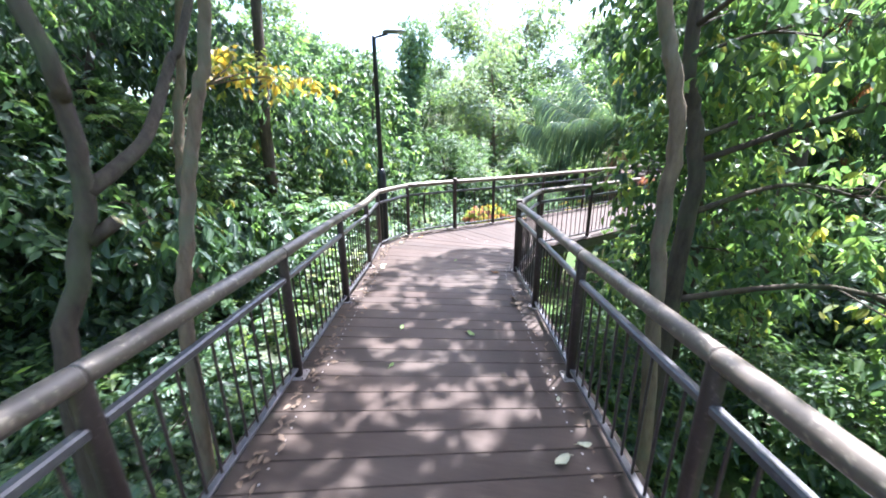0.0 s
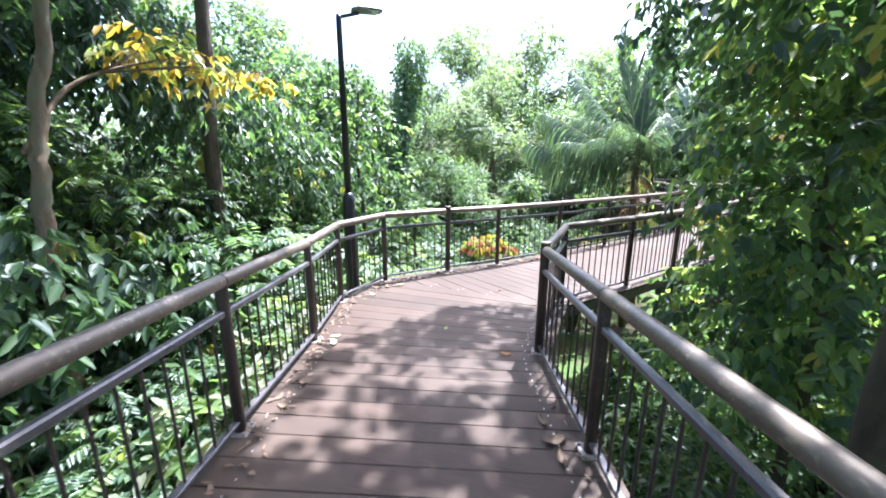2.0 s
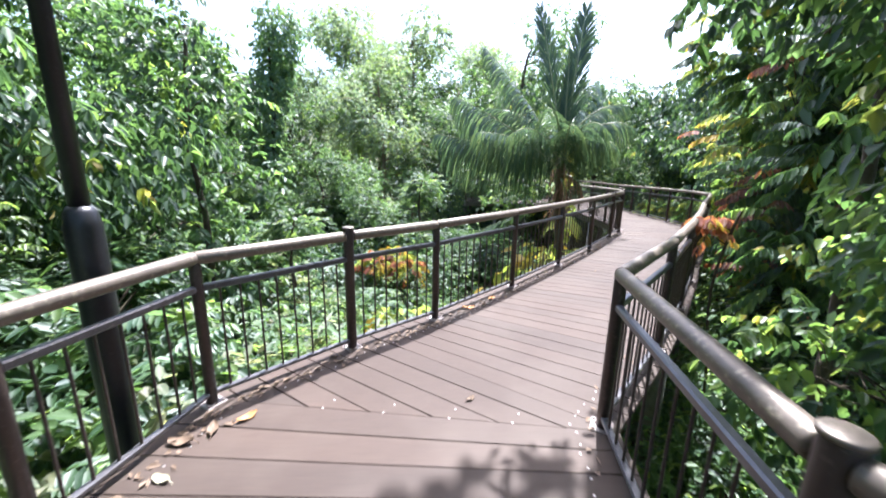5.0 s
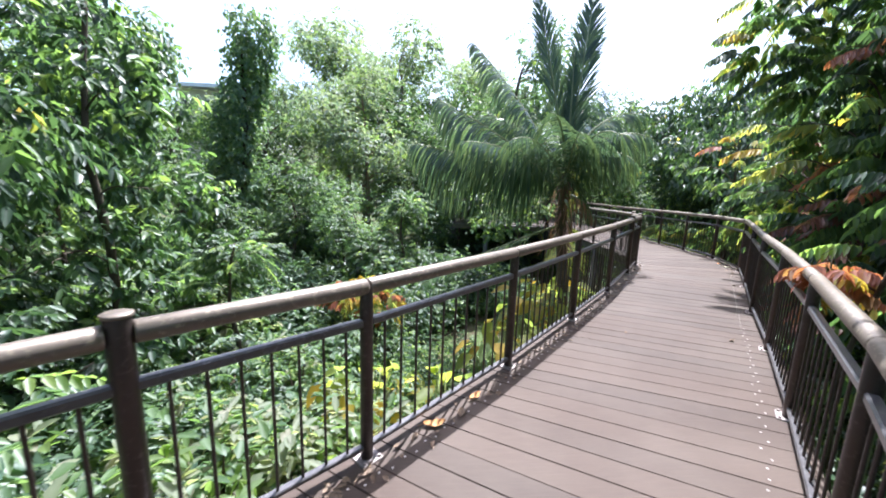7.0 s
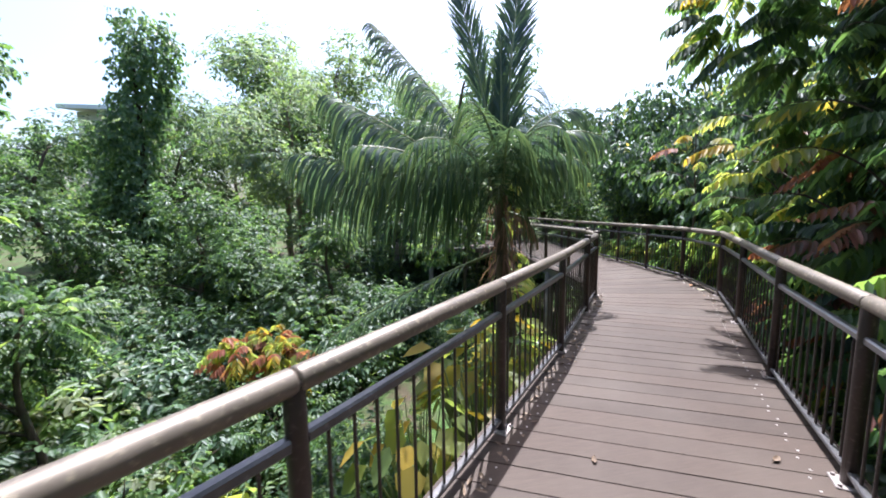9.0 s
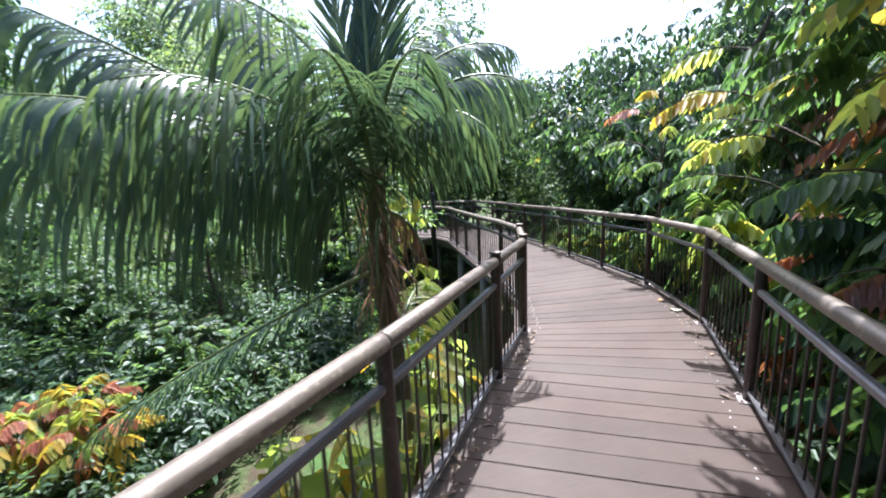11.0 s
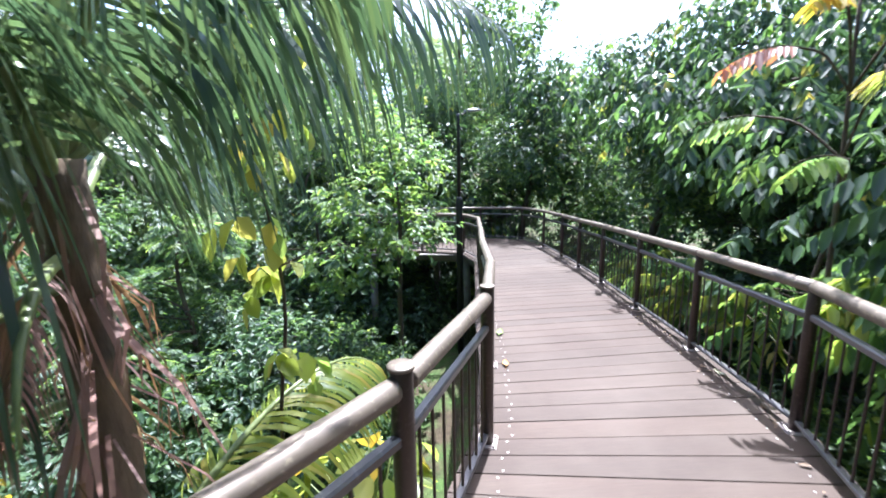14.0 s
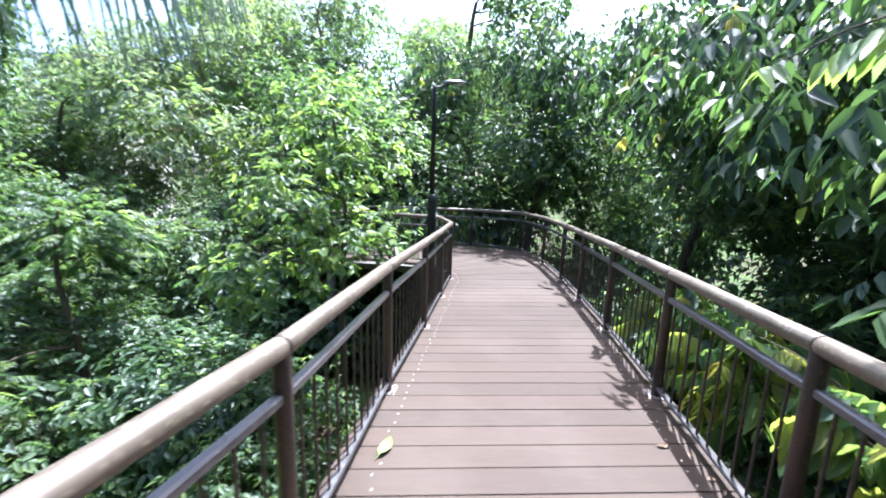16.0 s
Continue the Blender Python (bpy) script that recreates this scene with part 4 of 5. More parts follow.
airy = kind_tree(14.0, 5.0, 0.22, [(LEAF_FAR_HAZE, (9000, 0.3, 0.12), dict(twig=0.8, fine=False, shell=0.75)), (LEAF_LIGHT, (3000, 0.3, 0.12), dict(twig=0.8, fine=False))],
                 "tall airy forest tree, its feathery foliage paled to imitate haze", 26, 0.28, False, BARK, 0.24)
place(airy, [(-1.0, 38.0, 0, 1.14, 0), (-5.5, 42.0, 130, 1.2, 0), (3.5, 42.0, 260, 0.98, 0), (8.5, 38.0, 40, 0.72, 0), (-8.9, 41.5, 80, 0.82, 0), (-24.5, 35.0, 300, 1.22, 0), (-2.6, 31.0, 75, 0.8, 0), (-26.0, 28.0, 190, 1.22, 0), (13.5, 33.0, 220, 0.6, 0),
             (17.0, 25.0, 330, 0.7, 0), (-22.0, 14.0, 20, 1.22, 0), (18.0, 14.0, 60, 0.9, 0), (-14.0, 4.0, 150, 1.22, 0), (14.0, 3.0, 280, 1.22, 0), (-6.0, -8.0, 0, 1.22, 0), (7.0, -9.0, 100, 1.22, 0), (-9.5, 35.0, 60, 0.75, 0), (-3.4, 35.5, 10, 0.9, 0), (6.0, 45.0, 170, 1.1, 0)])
low_mid = kind_bush(1.7, [(LEAF_MID, (3200, 0.13, 0.056), {}), (LEAF_LIGHT, (1300, 0.12, 0.052), {}), (LEAF_DARK, (1300, 0.13, 0.056), {})], "leafy green undergrowth bush on the forest floor")
spots = []
for x, y, s in [(-1.2, 13.4, 0.85), (-3.8, 13.8, 1.1), (0.2, 14.6, 0.8), (-2.0, 15.8, 1.0), (0.8, 16.6, 0.8), (-0.8, 18.4, 0.9), (0.6, 21.6, 1.0), (2.6, 22.8, 0.95), (3.4, 21.0, 0.7), (1.9, 8.2, 0.85), (1.75, 9.7, 0.8), (2.4, 10.6, 0.85), (1.75, 5.0, 0.8),
                (2.3, 3.4, 0.9), (3.4, 11.6, 0.9), (4.6, 7.6, 1.0), (3.9, 9.6, 0.9), (4.6, 11.8, 1.0), (6.2, 13.2, 1.3), (7.4, 14.5, 1.35), (8.5, 16.2, 1.35), (8.8, 18.2, 1.0), (9.0, 19.8, 0.85), (9.2, 21.4, 0.9), (9.4, 23.2, 0.95), (9.5, 25.2, 0.95)]:
    spots.append((x, y, RNG.uniform(0, 360), s * 1.1, 0.0))
place(low_mid, spots)
low_far = kind_bush(2.0, [(LEAF_MID, (2600, 0.19, 0.085), dict(fine=False)), (LEAF_LIGHT, (1100, 0.18, 0.08), dict(fine=False)), (LEAF_DARK, (1100, 0.19, 0.085), dict(fine=False))], "green undergrowth bush deeper in the forest")
spots = []
for x, y, s in [(-4.6, 17.5, 1.0), (-2.6, 20.6, 1.0), (-5.6, 21.0, 0.9), (-2.0, 24.0, 1.1), (1.6, 25.0, 1.0), (-4.8, 5.8, 1.0), (6.0, 29.4, 1.1), (3.4, 29.4, 1.0), (9.0, 28.6, 1.1), (0.4, 28.4, 1.1), (-5.0, 26.0, 1.2), (-8.0, 17.6, 1.1), (-5.6, 7.4, 1.0)]:
    spots.append((x, y, RNG.uniform(0, 360), s, 0.0))
place(low_far, spots)


def kind_fern_bush(size, n, label):
    """A low spreading bush of fine feathery compound leaves."""
    bl = []
    for k in range(8):
        a = k * 2.4
        r = (0.15 + 0.08 * k) * size
        s = RNG.uniform(0.26, 0.4) * size
        bl.append(((math.cos(a) * r, math.sin(a) * r, RNG.uniform(0.45, 1.05) * size), (s, s, s * 0.55)))
    sets = [(blob_pinnate(bl, int(n * f), 7, 0.34, 0.10, 0.04, 0.35, 0.3), m) for m, f in ((LEAF_VINE, 0.38), (LEAF_LIGHT, 0.12), (LEAF_DARK, 0.5))]
    return bush("bush", (0, 0, -60), bl, sets, BARK_DARK, label, "bush")


fern = kind_fern_bush(1.6, 300, "low bush of fine feathery compound leaves")
spots = []
for x, y, s in [(-2.6, 4.4, 0.6), (-2.7, 5.7, 0.65), (-2.9, 7.0, 0.75), (-3.1, 8.3, 0.95), (-3.4, 9.7, 1.05), (-3.3, 11.2, 1.05), (-2.7, 12.5, 1.0), (-4.2, 10.5, 1.45), (-4.3, 12.4, 1.4), (-4.0, 8.9, 1.1), (-3.9, 7.2, 1.0), (-3.6, 5.4, 1.0), (-3.5, 3.6, 1.0),
                (-5.2, 11.8, 1.8), (-5.4, 9.8, 1.7), (-6.0, 13.2, 1.9), (-6.2, 11.0, 1.9), (-3.6, 14.6, 1.2), (-2.0, 14.4, 0.9), (-4.7, 15.4, 1.2), (-2.4, 17.6, 1.0)]:
    spots.append((x, y, RNG.uniform(0, 360), s, 0.0))
place(fern, spots)
pale_low = kind_bush(1.25, [(LEAF_PALE, (1900, 0.13, 0.065), dict(twig=0.2)), (LEAF_LIGHT, (900, 0.13, 0.06), dict(twig=0.2)), (LEAF_MID, (500, 0.13, 0.06), {})], "low spreading bush with pale sunlit leaves", flat=0.9)
spots = []
for x, y, s in [(-2.6, 8.2, 1.1), (-2.7, 9.4, 1.2), (-2.6, 10.7, 1.2), (-1.9, 11.6, 1.1), (-1.1, 12.4, 1.1), (-0.3, 13.2, 1.0), (-1.9, 13.0, 1.1), (-3.3, 12.0, 1.2), (-2.9, 14.0, 1.0), (-1.0, 14.2, 0.9), (-3.7, 10.0, 1.2), (-4.6, 18.6, 1.3), (-5.4, 22.4, 1.2), (-2.6, 16.4, 1.0)]:
    spots.append((x, y, RNG.uniform(0, 360), s * 1.25, 0.0))
place(pale_low, spots)
rel_tree("tree", -5.0, 16.0, [(-5.0, 16.0, -3), (-4.9, 16.0, 0.0), (-5.0, 15.9, 2.0), (-4.9, 16.1, 4.0)], 0.09, 0.03,
         [B(-4.3, 15.6, 2.6, 0.8, 0.8, 0.7), B(-5.2, 16.4, 3.5, 0.9, 0.9, 0.7), B(-4.2, 16.4, 1.2, 0.8, 0.8, 0.7), B(-5.0, 15.2, 0.3, 1.0, 0.9, 0.8), B(-5.8, 15.8, 2.0, 1.0), B(-4.4, 15.8, -0.8, 0.9), B(-5.6, 16.8, 4.3, 0.7)],
         [(LEAF_DARK, (1800, 0.2, 0.08), dict(droop=0.6, twig=0.22)), (LEAF_MID, (1300, 0.2, 0.08), dict(droop=0.5, twig=0.22)), (LEAF_LIGHT, (650, 0.2, 0.08), dict(droop=0.4, twig=0.2))], BARK_DARK, "broad-leaved tree in the gully with glossy bright leaf tips", "", 8)
low_dark = kind_bush(1.9, [(LEAF_DARK, (4200, 0.16, 0.07), {}), (LEAF_VINE, (2000, 0.16, 0.08), {})], "dark green bush in the gully undergrowth")
spots = []
for x, y, s in [(-4.2, 11.6, 1.1), (-6.4, 8.0, 1.1), (-1.0, 20.6, 1.0), (-4.4, 19.2, 1.1), (1.6, 23.4, 1.0), (3.9, 26.4, 0.9), (-3.8, 22.6, 1.2), (-0.6, 26.6, 1.3), (-7.4, 23.4, 1.2), (-6.6, 18.8, 1.1), (6.4, 6.0, 1.0),
                (7.0, 12.4, 1.1), (9.4, 15.0, 1.2), (10.2, 22.4, 1.2), (-5.4, 14.2, 1.1), (-10.5, 18.0, 1.3), (2.2, 28.0, 1.2), (-6.0, 29.5, 1.4)]:
    spots.append((x, y, RNG.uniform(0, 360), s * 1.1, 0.0))
place(low_dark, spots)

# ---------- plants with compound leaves beyond the railing ----------
def pinnate_shrub(x, y, top, blobs, counts, label, trunk_r=0.05):
    g = ground_z(x, y)
    o = np.array((x, y, g))
    bl = [(tuple(np.array(c) - o), r) for c, r in blobs]
    sets = [(blob_pinnate(bl, n, pairs, rach, ln, wd, 0.5, 0.9), m) for m, n, pairs, rach, ln, wd in counts if n]
    return tree("tree", (x, y, g), [(0, 0, -0.2), (0.05, 0.02, (top - g) * 0.4), (-0.05, 0.08, (top - g) * 0.75), (0.05, 0.0, top - g)], trunk_r, 0.015, bl, sets, BARK_DARK, label, "", True, 5)


pinnate_shrub(5.7, 12.7, 4.6, [B(5.3, 12.6, 3.2, 0.9), B(5.9, 13.0, 4.2, 1.0), B(4.9, 12.4, 1.8, 0.75), B(5.9, 13.3, 2.0, 0.9), B(6.5, 12.4, 3.0, 1.0), B(5.2, 13.0, 0.6, 0.8), B(4.4, 12.3, 0.3, 0.6), B(5.0, 11.6, 4.0, 0.8)],
              [(LEAF_DARK, 190, 9, 0.5, 0.165, 0.054), (LEAF_MID, 220, 9, 0.5, 0.165, 0.054), (LEAF_LIGHT, 70, 9, 0.5, 0.165, 0.054), (LEAF_YOUNG, 40, 8, 0.5, 0.16, 0.054), (LEAF_RED, 16, 6, 0.42, 0.15, 0.05), (LEAF_BROWN, 16, 6, 0.42, 0.14, 0.046)],
              "leafy shrub with drooping compound leaves and reddish young tips")
pinnate_shrub(6.9, 14.2, 5.2, [B(5.45, 15.5, 3.75, 0.55, 0.5, 0.6), B(5.8, 14.9, 3.3, 0.6), B(5.7, 14.0, 4.1, 0.75), B(6.3, 14.6, 4.9, 0.9), B(6.0, 15.7, 4.6, 0.7), B(5.3, 13.7, 3.1, 0.5), B(6.7, 14.0, 3.0, 0.9), B(6.5, 15.2, 2.4, 0.55), B(7.3, 14.8, 3.9, 0.9)],
              [(LEAF_DARK, 190, 9, 0.46, 0.16, 0.052), (LEAF_MID, 210, 9, 0.46, 0.16, 0.052), (LEAF_LIGHT, 110, 9, 0.46, 0.16, 0.052), (LEAF_YOUNG, 44, 9, 0.46, 0.16, 0.052), (LEAF_GOLD, 8, 7, 0.4, 0.15, 0.052), (LEAF_RED, 12, 6, 0.36, 0.15, 0.055)],
              "dark leafy tree with drooping compound leaves overhanging the railing", 0.06)
pinnate_shrub(7.2, 14.7, 4.4, [B(7.5, 14.2, 2.9, 0.9), B(7.8, 14.9, 2.3, 0.85), B(6.6, 14.6, 1.9, 0.65), B(6.5, 14.9, 0.9, 0.65), B(6.1, 14.3, 0.1, 0.6), B(5.5, 13.7, 1.1, 0.5)],
              [(LEAF_MID, 190, 8, 0.55, 0.19, 0.063), (LEAF_DARK, 240, 8, 0.55, 0.19, 0.063), (LEAF_YOUNG, 34, 8, 0.55, 0.19, 0.062), (LEAF_RED, 22, 7, 0.45, 0.16, 0.055), (LEAF_BROWN, 60, 6, 0.45, 0.15, 0.05)],
              "shrub with hanging compound leaves, yellow-green and rusty young growth")
pinnate_shrub(8.0, 16.7, 4.0, [B(8.3, 16.2, 2.5, 0.8), B(7.9, 17.2, 1.6, 0.6), B(7.9, 16.2, 1.1, 0.55), B(8.9, 17.3, 2.4, 0.9), B(8.1, 17.4, 0.8, 0.5), B(7.7, 16.0, 0.0, 0.5), B(8.7, 15.9, 3.2, 0.8)],
              [(LEAF_MID, 240, 8, 0.55, 0.19, 0.063), (LEAF_YOUNG, 60, 7, 0.6, 0.2, 0.08), (LEAF_DARK, 190, 8, 0.55, 0.19, 0.063)],
              "shrub with green compound leaves crowding the railing")


def sprays(x, y, top, leaves, label):
    """A slender young tree: bare stems, each ending in one long compound leaf given by its root, heading and colour."""
    g = ground_z(x, y)
    o = Vector((x, y, g))
    root = empty_thing("sapling", o, label, "tree")
    line = spline([Vector((0, 0, -0.2)), Vector((0.05, 0.03, (top - g) * 0.5)), Vector((-0.04, 0.05, top - g))], 6)
    tube("trunk", line, [0.032 - 0.022 * i / (len(line) - 1) for i in range(len(line))], BARK_DARK, 8, root)
    for at, heading, size, mat in leaves:
        d = Vector((math.sin(radians(heading)), math.cos(radians(heading)), 0.32))
        q = Vector(at) - o
        s0 = min(line, key=lambda p: (p - (q - Vector((0, 0, 0.5)))).length)
        r = 0.58 * size
        rib = [q + d.normalized() * (r * 1.15 * u) - Vector((0, 0, 0.5 * r * u * u)) for u in (0, 0.25, 0.5, 0.75, 1.0)]
        stem = tube("stem", spline([s0, s0.lerp(q, 0.55) + Vector((0, 0, 0.08)), q], 4) + rib[1:], [0.010] * 9 + [0.006, 0.005, 0.004, 0.003], BARK_DARK, 6, root)
        leaf_object("foliage", [pinnate([tuple(q)], [tuple(d)], 11, r, 0.175 * size, 0.058 * size, 0.5, 0.75)], [mat]).parent = stem


sprays(6.75, 15.6, 2.9, [((6.3, 16.1, 2.25), 300, 1.1, LEAF_GOLD), ((6.2, 15.7, 1.8), 285, 1.1, LEAF_YOUNG), ((6.6, 16.4, 2.75), 320, 1.0, LEAF_YOUNG), ((6.4, 15.3, 1.35), 270, 1.0, LEAF_YOUNG), ((6.5, 15.9, 2.6), 250, 1.0, LEAF_LIGHT),
                         ((6.7, 15.9, 2.35), 200, 1.0, LEAF_MID), ((6.5, 16.3, 1.5), 310, 0.9, LEAF_LIGHT), ((6.9, 15.2, 2.0), 240, 1.1, LEAF_MID), ((6.5, 15.4, 2.3), 275, 0.9, LEAF_RED), ((6.9, 16.6, 2.1), 330, 1.0, LEAF_LIGHT)],
       "slender sapling with glowing yellow-green and orange compound leaves")
sprays(5.6, 13.9, 3.2, [((5.1, 14.2, 1.9), 280, 1.0, LEAF_YOUNG), ((5.2, 13.8, 1.25), 270, 1.0, LEAF_BROWN), ((5.3, 14.3, 1.05), 300, 0.9, LEAF_BROWN), ((5.0, 13.6, 2.5), 250, 1.0, LEAF_LIGHT), ((5.3, 14.5, 1.5), 310, 1.0, LEAF_MID),
                        ((5.0, 13.5, 1.6), 240, 0.9, LEAF_RED), ((5.4, 14.4, 2.4), 320, 1.0, LEAF_YOUNG), ((4.8, 13.3, 0.95), 260, 0.9, LEAF_BROWN), ((5.1, 13.7, 3.1), 290, 1.0, LEAF_RED), ((5.4, 14.1, 2.9), 260, 1.0, LEAF_MID)],
       "slender sapling with rusty brown and yellow-green compound leaves")
sprays(7.7, 18.3, 2.9, [((7.45, 18.5, 2.55), 280, 0.9, LEAF_RED), ((7.4, 18.2, 2.75), 250, 0.9, LEAF_GOLD), ((7.5, 18.0, 2.2), 230, 1.0, LEAF_YOUNG), ((7.5, 18.8, 2.1), 310, 1.0, LEAF_LIGHT), ((7.5, 17.8, 2.6), 200, 1.0, LEAF_YOUNG), ((7.6, 18.2, 1.7), 260, 1.0, LEAF_LIGHT)],
       "slender sapling with orange young leaves above the railing")
pinnate_shrub(8.0, 18.6, 1.2, [B(7.85, 18.1, 0.6, 0.3), B(7.95, 19.0, 0.3, 0.36), B(7.85, 17.5, 0.35, 0.32), B(8.15, 20.4, 0.05, 0.45), B(8.25, 21.4, 0.1, 0.42)],
              [(LEAF_LIGHT, 80, 6, 0.36, 0.17, 0.065), (LEAF_YOUNG, 60, 6, 0.36, 0.17, 0.065), (LEAF_MID, 60, 6, 0.36, 0.16, 0.062)], "low light-green shrub with compound leaves against the railing", 0.03)
pinnate_shrub(2.95, 11.75, 1.1, [B(2.85, 11.98, 0.98, 0.13, 0.13, 0.12), B(3.0, 12.15, 0.8, 0.12, 0.12, 0.12)],
              [(LEAF_RED, 20, 6, 0.18, 0.11, 0.04), (LEAF_GOLD, 6, 6, 0.18, 0.11, 0.04)], "spray of orange-red young leaves hanging over the railing", 0.015)
pinnate_shrub(-1.5, 19.2, -1.3, [B(-1.7, 19.2, -1.5, 0.5, 0.5, 0.3), B(-0.8, 18.9, -1.5, 0.5, 0.5, 0.3), B(-1.2, 19.6, -1.4, 0.4, 0.4, 0.3)],
              [(LEAF_RED, 44, 6, 0.35, 0.16, 0.055), (LEAF_GOLD, 26, 6, 0.35, 0.16, 0.055), (LEAF_YOUNG, 60, 6, 0.35, 0.17, 0.06)], "low plant with orange-red young leaves in the gully", 0.02)
pinnate_shrub(7.9, 15.7, 1.2, [B(7.1, 15.6, 0.0, 0.5, 0.5, 0.4), B(6.9, 15.9, -0.5, 0.5)],
              [(LEAF_RED, 26, 6, 0.35, 0.15, 0.055), (LEAF_BROWN, 24, 6, 0.35, 0.15, 0.055), (LEAF_MID, 30, 6, 0.35, 0.17, 0.06)], "low shrub with rusty pink young leaves", 0.02)


pinnate_shrub(7.5, 17.0, 1.3, [B(7.75, 17.2, 0.8, 0.25), B(7.5, 16.4, 0.5, 0.28), B(7.0, 16.9, 1.0, 0.2), B(7.3, 15.8, 0.65, 0.28), B(7.75, 17.0, 0.05, 0.3), B(7.1, 15.3, 0.2, 0.3)],
              [(LEAF_YOUNG, 44, 8, 0.45, 0.2, 0.075), (LEAF_LIGHT, 70, 7, 0.42, 0.19, 0.075), (LEAF_MID, 40, 7, 0.42, 0.18, 0.07)],
              "low shrub with fresh green compound leaves leaning on the railing", 0.03)


# ---------- broad-leaved herbs below the railing ----------
def bigleaf(x, y, top, spread, n, mats, label):
    """A clump of large soft leaves on stalks."""
    g = ground_z(x, y)
    root = empty_thing("big_leaf_plant", (x, y, g), label, "plant")
    k = n
    a = RNG.random(k) * 6.28
    r = spread * np.sqrt(RNG.random(k))
    tip = np.stack([np.cos(a) * r, np.sin(a) * r, (top - g) * (0.72 + 0.3 * RNG.random(k)) - 0.25 * r], 1)
    runs = [([Vector((math.cos(t) * 0.05, math.sin(t) * 0.05, -0.1)), Vector(p) * 0.55 + Vector((0, 0, 0.3)), Vector(p)], [0.016, 0.012, 0.006], 5) for t, p in zip(a, tip)]
    tagged(tubes("stalkwork", runs, RACHIS, root), kind="stuff")
    D = np.stack([np.cos(a), np.sin(a), -0.35 - 0.4 * RNG.random(k)], 1) + RNG.normal(size=(k, 3)) * 0.25
    N = np.array((0, 0, 1.0)) + RNG.normal(size=(k, 3)) * 0.25
    half = RNG.random(k) < 0.8
    sets, ms = [], []
    for sel, m in ((half, mats[0]), (~half, mats[1])):
        if sel.any():
            q = int(sel.sum())
            sets.append(leaf_arrays(tip[sel], D[sel], N[sel], 0.30 * (0.7 + 0.6 * RNG.random(q)), 0.21 * (0.7 + 0.6 * RNG.random(q)), 0.25, 0.15))
            ms.append(m)
    leaf_object("foliage", sets, ms).parent = root


for x, y, top, sp, n in [(2.2, 15.5, -0.1, 0.6, 46), (1.4, 15.0, -0.5, 0.6, 40), (2.9, 16.2, -0.35, 0.5, 40), (3.4, 17.9, -0.6, 0.5, 34), (3.9, 18.9, -0.9, 0.6, 36), (2.3, 16.6, -0.8, 0.6, 36), (0.4, 14.0, -0.9, 0.6, 36), (-0.6, 14.6, -1.1, 0.7, 40)]:
    bigleaf(x, y, top, sp, n, (LEAF_YOUNG, LEAF_GOLD), "clump of broad bright-green leaves, some turning yellow")
# pale-leaved small tree by the far bend
rel_tree("tree", 3.9, 23.6, [(3.9, 23.6, -3), (3.95, 23.5, -0.5), (4.0, 23.5, 1.2), (3.8, 23.6, 2.6)], 0.07, 0.02,
         [B(4.2, 23.3, 0.7, 0.75, 0.75, 0.4), B(3.4, 23.2, 1.3, 0.8, 0.8, 0.5), B(4.3, 24.0, 1.9, 0.7, 0.7, 0.45), B(3.6, 24.2, 2.5, 0.8), B(3.0, 23.0, 0.2, 0.8, 0.8, 0.5)],
         [(LEAF_LIGHT, (2200, 0.17, 0.075), dict(twig=0.25)), (LEAF_MID, (900, 0.17, 0.075), {})], BARK_DARK, "small tree with pale green leaf rosettes", "", 8)


# ---------- the house and the far woods ----------
def house():
    x, y = -15.9, 42.6
    root = empty_thing("house", (x, y, ground_z(x, y)), "distant white-roofed house half hidden by trees", "house")
    h = 7.7 - ground_z(x, y)
    part_of(bar("wall", (-1.7, 0, h - 1.7), (1.7, 0, h - 1.7), 5.0, 3.4, WALLPAINT, None, 0.02), root)
    v = [(-2.2, -3.4, h), (2.2, -3.4, h), (2.2, 3.4, h + 0.8), (-2.2, 3.4, h + 0.8), (-2.2, -3.4, h + 0.25), (2.2, -3.4, h + 0.25), (2.2, 3.4, h + 1.05), (-2.2, 3.4, h + 1.05)]
    part_of(mesh_object("roof", v, [(3, 2, 1, 0), (4, 5, 6, 7), (0, 1, 5, 4), (1, 2, 6, 5), (2, 3, 7, 6), (3, 0, 4, 7)], ROOFWHITE), root, "white slab roof")
    part_of(bar("lower_wall", (-1.6, 0, (h - 3.4) / 2), (1.6, 0, (h - 3.4) / 2), 4.6, h - 3.4, WALLPAINT, None, 0.02), root)
    for k in range(2):
        cx = -0.8 + 1.6 * k
        w = part_of(bar("window", (cx - 0.6, -2.5, h - 1.2), (cx + 0.6, -2.5, h - 1.2), 0.1, 1.3, WALLPAINT, None, 0.01), root)
        part_of(bar("pane", (cx - 0.5, -2.56, h - 1.2), (cx + 0.5, -2.56, h - 1.2), 0.02, 1.1, GLASSDARK, None, 0.004), w)


house()


